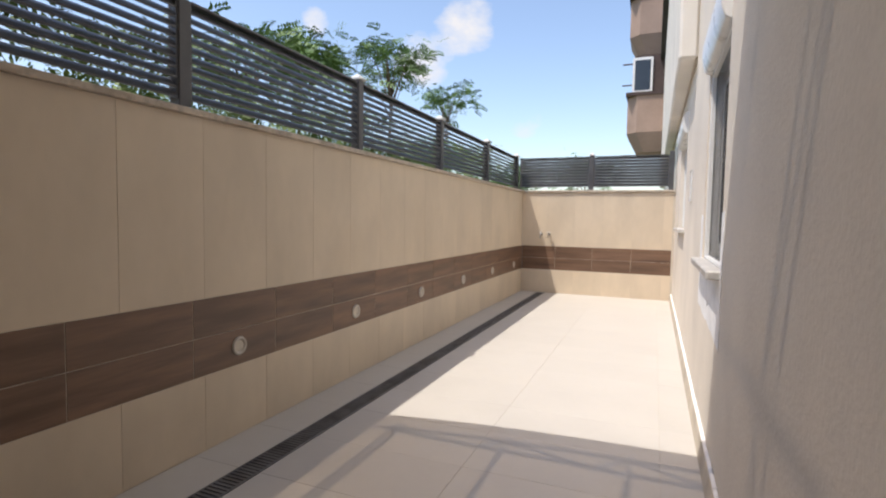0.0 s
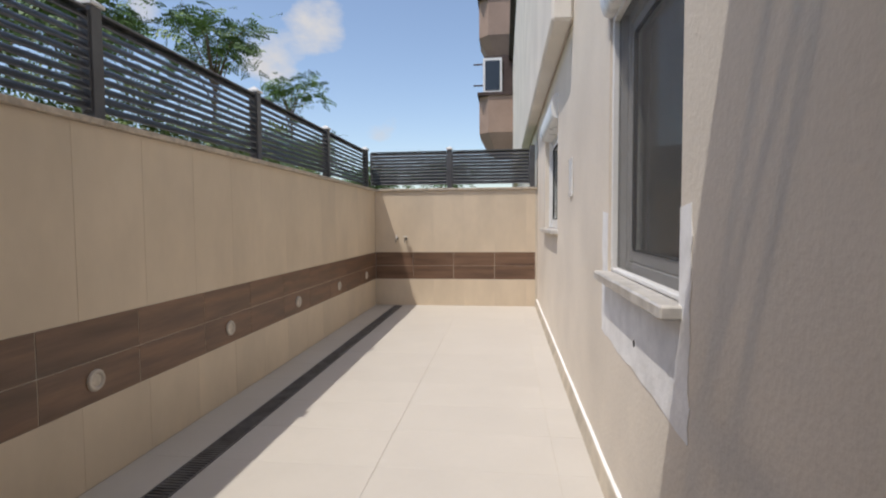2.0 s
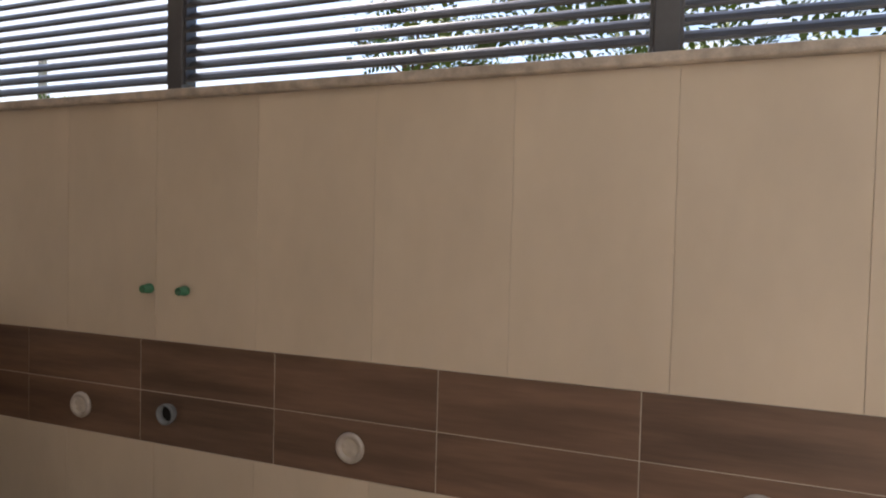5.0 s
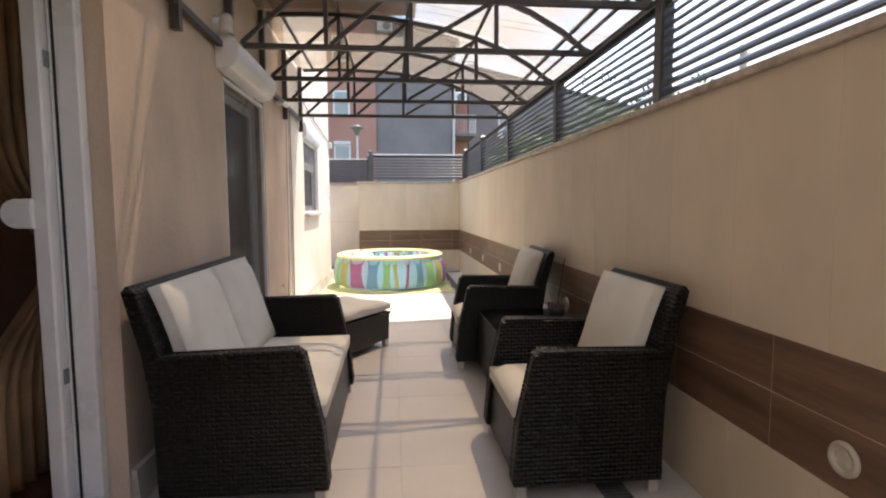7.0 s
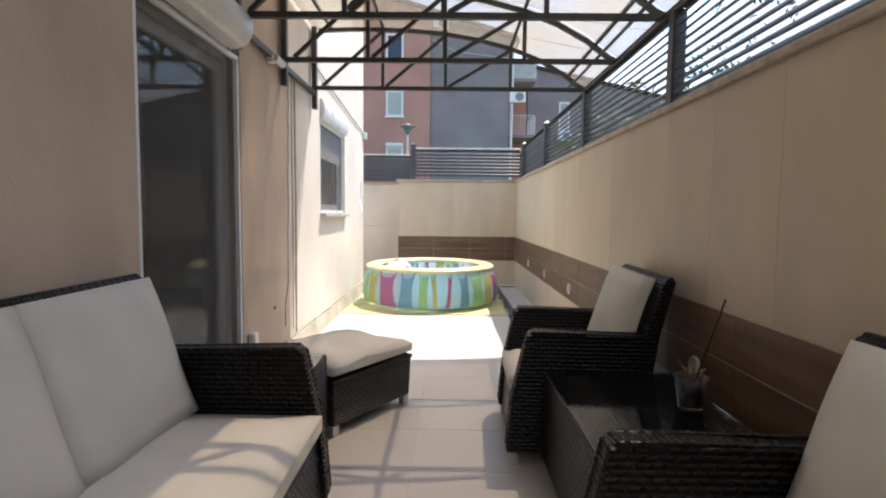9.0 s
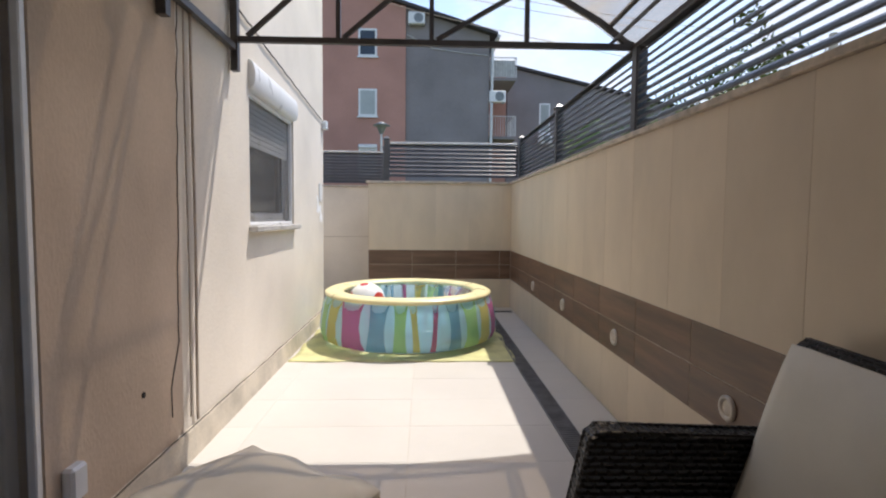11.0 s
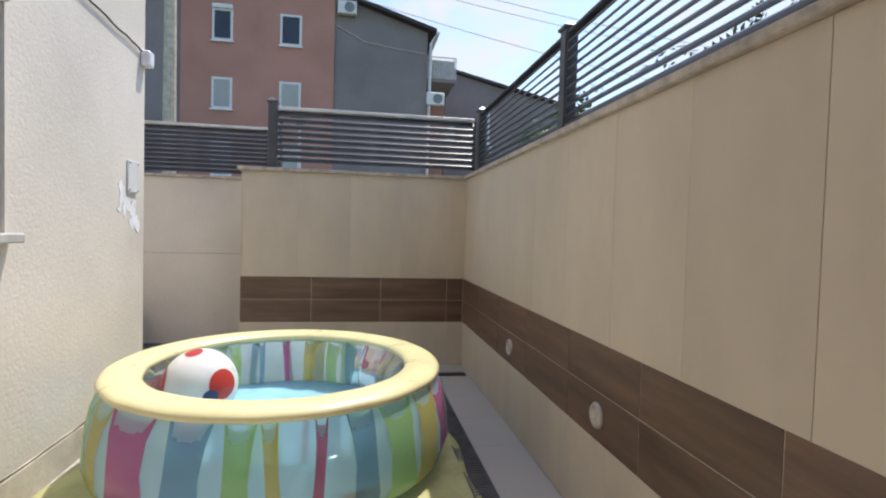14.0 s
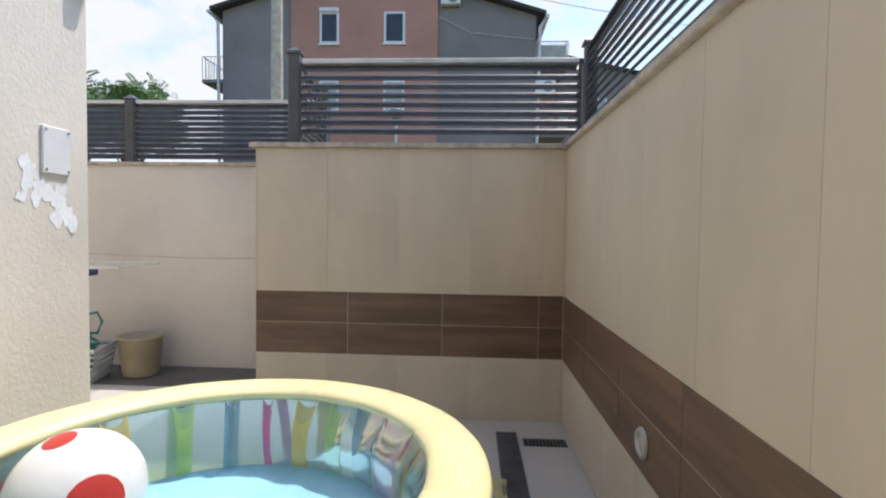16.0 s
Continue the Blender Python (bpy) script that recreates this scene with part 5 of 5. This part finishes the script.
block2 = thing("apartment_building", "slate grey building with a sloping roof", "building", pose(0, -35, 1.6))
part("wall", prism([(-4.0, 0), (-18, 0), (-18, 6.0), (-4.0, 9.1)], -8, 0), "slate", block2)
part("roof", prism([(-3.9, 9.15), (-18.2, 5.98), (-18.2, 6.16), (-3.9, 9.33)], -8.2, 0.2), "roof", block2)
part("chimney", box(-5.4, -4.8, -3, -2.4, 8.0, 9.75), "pink", block2)
far_window(block2, -6.75, -6.05, 0, 5.0, 6.9, True)
air_conditioner(block2, -6.4, 0, 4.35)

annex = thing("bay_house", "neighbouring house with stacked taupe bay windows", "building", pose(0.98, 20.3, 1.6))
part("wall", box(1.51, 6.0, 0.3, 6, 0, 12), "taupe", annex)
for z in (2.2, 4.9, 5.7):
    part("bracket", tube([(-0.25, 0.9, z), (0.3, 0.9, z)], 0.03, 6), "dkbrown", annex)
for zb in (2.95, 6.5, 10.05):
    out = [(0.0, 0.35), (0.35, 0.0), (1.5, 0.0), (1.5, 2.2), (0.35, 2.2), (0.0, 1.85)]
    bay = bmesh.new()
    lo, hi = [bay.verts.new((x, y, zb)) for x, y in out], [bay.verts.new((x, y, zb + 1.35)) for x, y in out]
    under = [bay.verts.new((0.35 + 0.75 * x, 0.3 + 0.75 * y, zb - 0.70)) for x, y in out]
    bay.faces.new(hi), bay.faces.new(under)
    for i in range(6):
        j = (i + 1) % 6
        bay.faces.new((lo[i], lo[j], hi[j], hi[i])), bay.faces.new((under[i], under[j], lo[j], lo[i]))
    b = part("bay", bay, "taupe", annex, "taupe bay with a dark brown foot")
    part("ledge", box(-0.05, 1.5, -0.06, 2.26, zb + 1.351, zb + 1.46), "dkbrown", b)
    part("window_frame", box(0.15, 0.85, 0.12, 0.18, zb + 1.465, zb + 2.75), "pvc", b)
    part("pane", box(0.23, 0.77, 0.11, 0.119, zb + 1.56, zb + 2.65), "far_glass", b)
    part("rear_wall", box(0.25, 1.5, 0.2, 2.1, zb + 1.465, zb + 2.84), "dkbrown", b)

lampost = thing("street_lamp", "grey street lamp with a conical head", "street lamp", pose(2.66, -20.0, 1.6))
part("pole", tube([(0, 0, 0), (0, 0, 2.5)], [0.05, 0.035], 10), "cap", lampost)
part("head", lathe([(0.06, 2.45), (0.17, 2.72), (0.30, 2.74), (0.06, 2.86), (0.0, 2.88)], 20), "grey_pipe", lampost, "conical lamp head", True)
for x, h in ((7.5, 10.9), (-16.2, 7.6)):
    pole = thing("utility_pole", "pale concrete utility pole behind the fence", "pole", pose(x, -24.0, 1.6), "utility poles")
    part("shaft", tube([(0, 0, 0), (0, 0, h)], [0.24, 0.17], 12), "cement", pole)
    part("crossarm", box(-0.06, 0.06, -0.5, 0.5, h - 0.75, h - 0.62, 0.01), "cement", pole)
    for y in (-0.4, 0.4):
        part("insulator", tube([(0, y, h - 0.62), (0, y, h - 0.48)], 0.04, 8), "pvc", pole)
for y, za, zb in ((-24.4, 12.02, 8.72), (-23.6, 12.02, 8.72), (-24.0, 11.2, 6.9)):
    pts = [(7.5 - 23.7 * f, y, za + (zb - za) * f - 0.5 * 4 * f * (1 - f)) for f in [k / 20 for k in range(21)]]
    solid("power_line", tube(pts, 0.013, 5), "wire", "thin overhead power line", "power line", "power lines")


# ---- plants ----
def fronds(rng, centres, spread, n, size, leaflets=7):
    """Pinnate sprays of small leaves round the given centres: vertices and faces."""
    vs, fs = [], []
    for _ in range(n):
        c = centres[rng.integers(len(centres))]
        base = np.array(c) + rng.normal(0, 1, 3) * np.array(spread)
        d = rng.normal(0, 1, 3)
        d[2] = abs(d[2]) * 0.5 - 0.25
        d /= np.linalg.norm(d)
        side = np.cross(d, rng.normal(0, 1, 3))
        side /= np.linalg.norm(side)
        up = np.cross(side, d)
        ln = size * rng.uniform(0.7, 1.3)
        for k in range(leaflets):
            f = (k + 0.5) / leaflets
            p = base + d * ln * f - np.array((0, 0, 0.25 * ln * f * f))
            for s in (-1, 1):
                tip = p + (side * s * 0.85 + d * 0.5 + up * rng.uniform(-0.35, 0.35)) * ln * 0.30 * (1.15 - 0.6 * f)
                mid = (p + tip) / 2
                wv = np.cross(tip - p, up)
                wv = wv / (np.linalg.norm(wv) + 1e-9) * ln * 0.062
                i0 = len(vs)
                vs += [tuple(p), tuple(mid + wv), tuple(tip), tuple(mid - wv)]
                fs.append((i0, i0 + 1, i0 + 2, i0 + 3))
    return vs, fs


def leaf_mesh(name, vs, fs, material):
    me = bpy.data.meshes.new(name)
    me.from_pydata(vs, [], fs)
    me.materials.append(M[material])
    return me


def tree(x, y, height, crown, label, seed, n=420, size=0.26, trunk_r=0.05, material="leaf", base=1.62, low=0.45):
    rng = np.random.default_rng(seed)
    ob = thing("tree", label, "tree", pose(x, y, base), "young trees")
    h = height - base
    lean = rng.normal(0, 0.12, 2)
    bm = tube([(0, 0, -0.1), (lean[0] * 0.4, lean[1] * 0.4, h * 0.35), (lean[0], lean[1], h * 0.72)], [trunk_r, trunk_r * 0.8, trunk_r * 0.45], 8)
    tips = []
    for i in range(11):
        f = rng.uniform(low, 0.72)
        a = i * 2.4 + rng.uniform(-0.4, 0.4)
        r = crown * rng.uniform(0.45, 1.0)
        p0 = np.array((lean[0] * f, lean[1] * f, h * f))
        p2 = p0 + np.array((math.cos(a) * r, math.sin(a) * r, (h * 0.97 - h * f) * rng.uniform(0.35, 0.95)))
        p1 = (p0 + p2) / 2 + np.array((0, 0, 0.08 * h))
        tube([tuple(p0), tuple(p1), tuple(p2)], [trunk_r * 0.4, trunk_r * 0.25, trunk_r * 0.1], 5, bm)
        tips += [p2, p2, (p1 + p2) / 2]
    part("trunk", bm, "bark", ob)
    vs, fs = fronds(rng, tips, (crown * 0.22, crown * 0.22, crown * 0.16), n, size)
    cr = new("crown", leaf_mesh("crown", vs, fs, material))
    cr.parent = ob
    return ob


tree(-3.7, 10.4, 5.35, 0.85, "young acacia with a feathery green crown behind the fence", 1, 340, 0.30)
tree(-5.3, 18.0, 6.3, 1.0, "slim young tree with sparse leaves", 2, 230, 0.34)
tree(-4.2, 7.8, 4.45, 0.9, "young acacia half hidden behind the fence", 3, 420, 0.30)
tree(-2.4, 4.6, 3.2, 0.8, "leafy shrub tree close behind the fence", 4, 260, 0.26, low=0.2)
tree(-4.6, 15.0, 3.6, 1.0, "low leafy tree beyond the yard end", 6, 380, 0.34, low=0.2)
tree(-2.3, -11.6, 2.75, 0.9, "leafy shrub tree behind the fence near the pool", 7, 300, 0.24, low=0.15)
tree(-2.6, -7.4, 2.7, 0.9, "leafy shrub tree behind the fence", 8, 420, 0.24, low=0.15)
tree(-1.9, 0.2, 2.75, 0.6, "sparse shrub behind the fence", 9, 90, 0.22, low=0.15)
for i, (x, y, h, c) in enumerate(((14.5, -26, 7.2, 1.6), (16.5, -29, 7.6, 1.8), (12.6, -24, 6.0, 1.4), (19, -30, 7.0, 2.0), (-3.0, 40, 5.6, 2.4), (-8, 38, 5.0, 2.2))):
    tree(x, y, h, c, "rounded leafy garden tree in the distance", 20 + i, 520, 0.55, 0.09, low=0.3)


def weeds(y0, y1, n, top, seed, name, material="leaf2"):
    rng = np.random.default_rng(seed)
    cs = [(rng.uniform(-1.7, -0.42), rng.uniform(y0, y1), 1.66 + rng.random() ** 1.7 * top) for _ in range(160)]
    vs, fs = fronds(rng, cs, (0.12, 0.12, 0.06), n, 0.17, 5)
    ob = new(name, leaf_mesh(name, vs, fs, material))
    tagged(ob, "tangled green weeds along the fence foot", "weeds", kind="stuff")


weeds(0.6, 8.6, 2600, 0.62, 31, "weeds")
weeds(-9.5, -2.2, 1500, 0.50, 32, "weeds")
weeds(2.5, 8.6, 900, 0.85, 33, "weeds", "leaf")


# ---- tiles, last ----
def tile_mesh(name, a, b, t, material, bev=0.0009):
    """A flat piece a wide and b high, lying in x-y with its face up at z = 0."""
    bm = bmesh.new()
    lo = [bm.verts.new(p) for p in ((-a / 2, -b / 2, -t), (a / 2, -b / 2, -t), (a / 2, b / 2, -t), (-a / 2, b / 2, -t))]
    md = [bm.verts.new((v.co.x, v.co.y, -bev)) for v in lo]
    hi = [bm.verts.new((v.co.x - math.copysign(bev, v.co.x), v.co.y - math.copysign(bev, v.co.y), 0)) for v in lo]
    bm.faces.new(hi)
    for i in range(4):
        j = (i + 1) % 4
        bm.faces.new((lo[i], lo[j], md[j], md[i])), bm.faces.new((md[i], md[j], hi[j], hi[i]))
    return finish(name, bm, material)


MESHES = {}


def lay(name, parent, material, m, a, b, gap=0.0013, t=0.0022):
    key = (material, round(a, 3), round(b, 3))
    if key not in MESHES:
        MESHES[key] = tile_mesh(name, a - gap, b - gap, t, material)
    ob = new(name, MESHES[key])
    ob.parent = parent
    ob.matrix_basis = m
    return ob


def cuts(lo, hi, start, step):
    """Joints at start + k * step, cut off at lo and hi."""
    k = math.ceil((lo - start) / step)
    out = [lo]
    while start + k * step < hi - 0.01:
        if start + k * step > lo + 0.01:
            out.append(start + k * step)
        k += 1
    return list(zip(out, out[1:] + [hi]))


tile_rng = random.Random(11)


def tiled_wall(parent, lo, hi, beige_start, brown_start, place, top=WALL_TOP):
    """place(s, z, turn): the pose of a tile whose centre is s along the wall, z up."""
    for a, b in cuts(lo, hi, beige_start, 0.45):
        for z0, z1 in ((0.0, BAND0), (BAND1, top)):
            lay("wall_tile", parent, "beige", place((a + b) / 2, (z0 + z1) / 2, tile_rng.uniform(-0.0003, 0.0003)), b - a, z1 - z0)
    zm = (BAND0 + BAND1) / 2
    for a, b in cuts(lo, hi, brown_start, 0.6):
        for z0, z1 in ((BAND0, zm), (zm, BAND1)):
            lay("band_tile", parent, "brown", place((a + b) / 2, (z0 + z1) / 2, tile_rng.uniform(-0.0003, 0.0003)), b - a, z1 - z0, 0.0035)


tiled_wall(wall_w, YS, YN, 2.57, 2.2, lambda s, z, j: pose(-0.001 + j, s, z, 90, 0, 90))
tiled_wall(wall_n, 0.001, W - 0.03, 0.42, 0.565, lambda s, z, j: pose(s, YN + 0.001 + j, z, 90, 0, 0))
tiled_wall(wall_s, 0.001, 1.944, 0.13, 0.15, lambda s, z, j: pose(s, YS - 0.001 + j, z, 90, 0, 180))
for a, b in cuts(YS, YN, -2.9, 0.45):
    for c, d in cuts(0.001, W - 0.004, 0.365, 0.9):
        lay("floor_tile", floor, "floor", pose((c + d) / 2, (a + b) / 2, -0.0005 + tile_rng.uniform(-0.0004, 0.0004)), d - c, b - a, 0.0016, 0.0022)
for a, b in cuts(-10.19, YS, -9.65, 0.45):
    for c, d in cuts(1.93, 8.7, 1.93, 0.45):
        lay("floor_tile", floor, "grey_floor" if b < -9.6 else "floor", pose((c + d) / 2, (a + b) / 2, -0.0005), d - c, b - a, 0.0016, 0.0022)
for a, b in cuts(YS, HOUSE_S, -9.65, 0.45):
    for c, d in cuts(W - 0.004, 8.7, 2.83, 0.45):
        lay("floor_tile", floor, "floor", pose((c + d) / 2, (a + b) / 2, -0.0005), d - c, b - a, 0.0016, 0.0022)
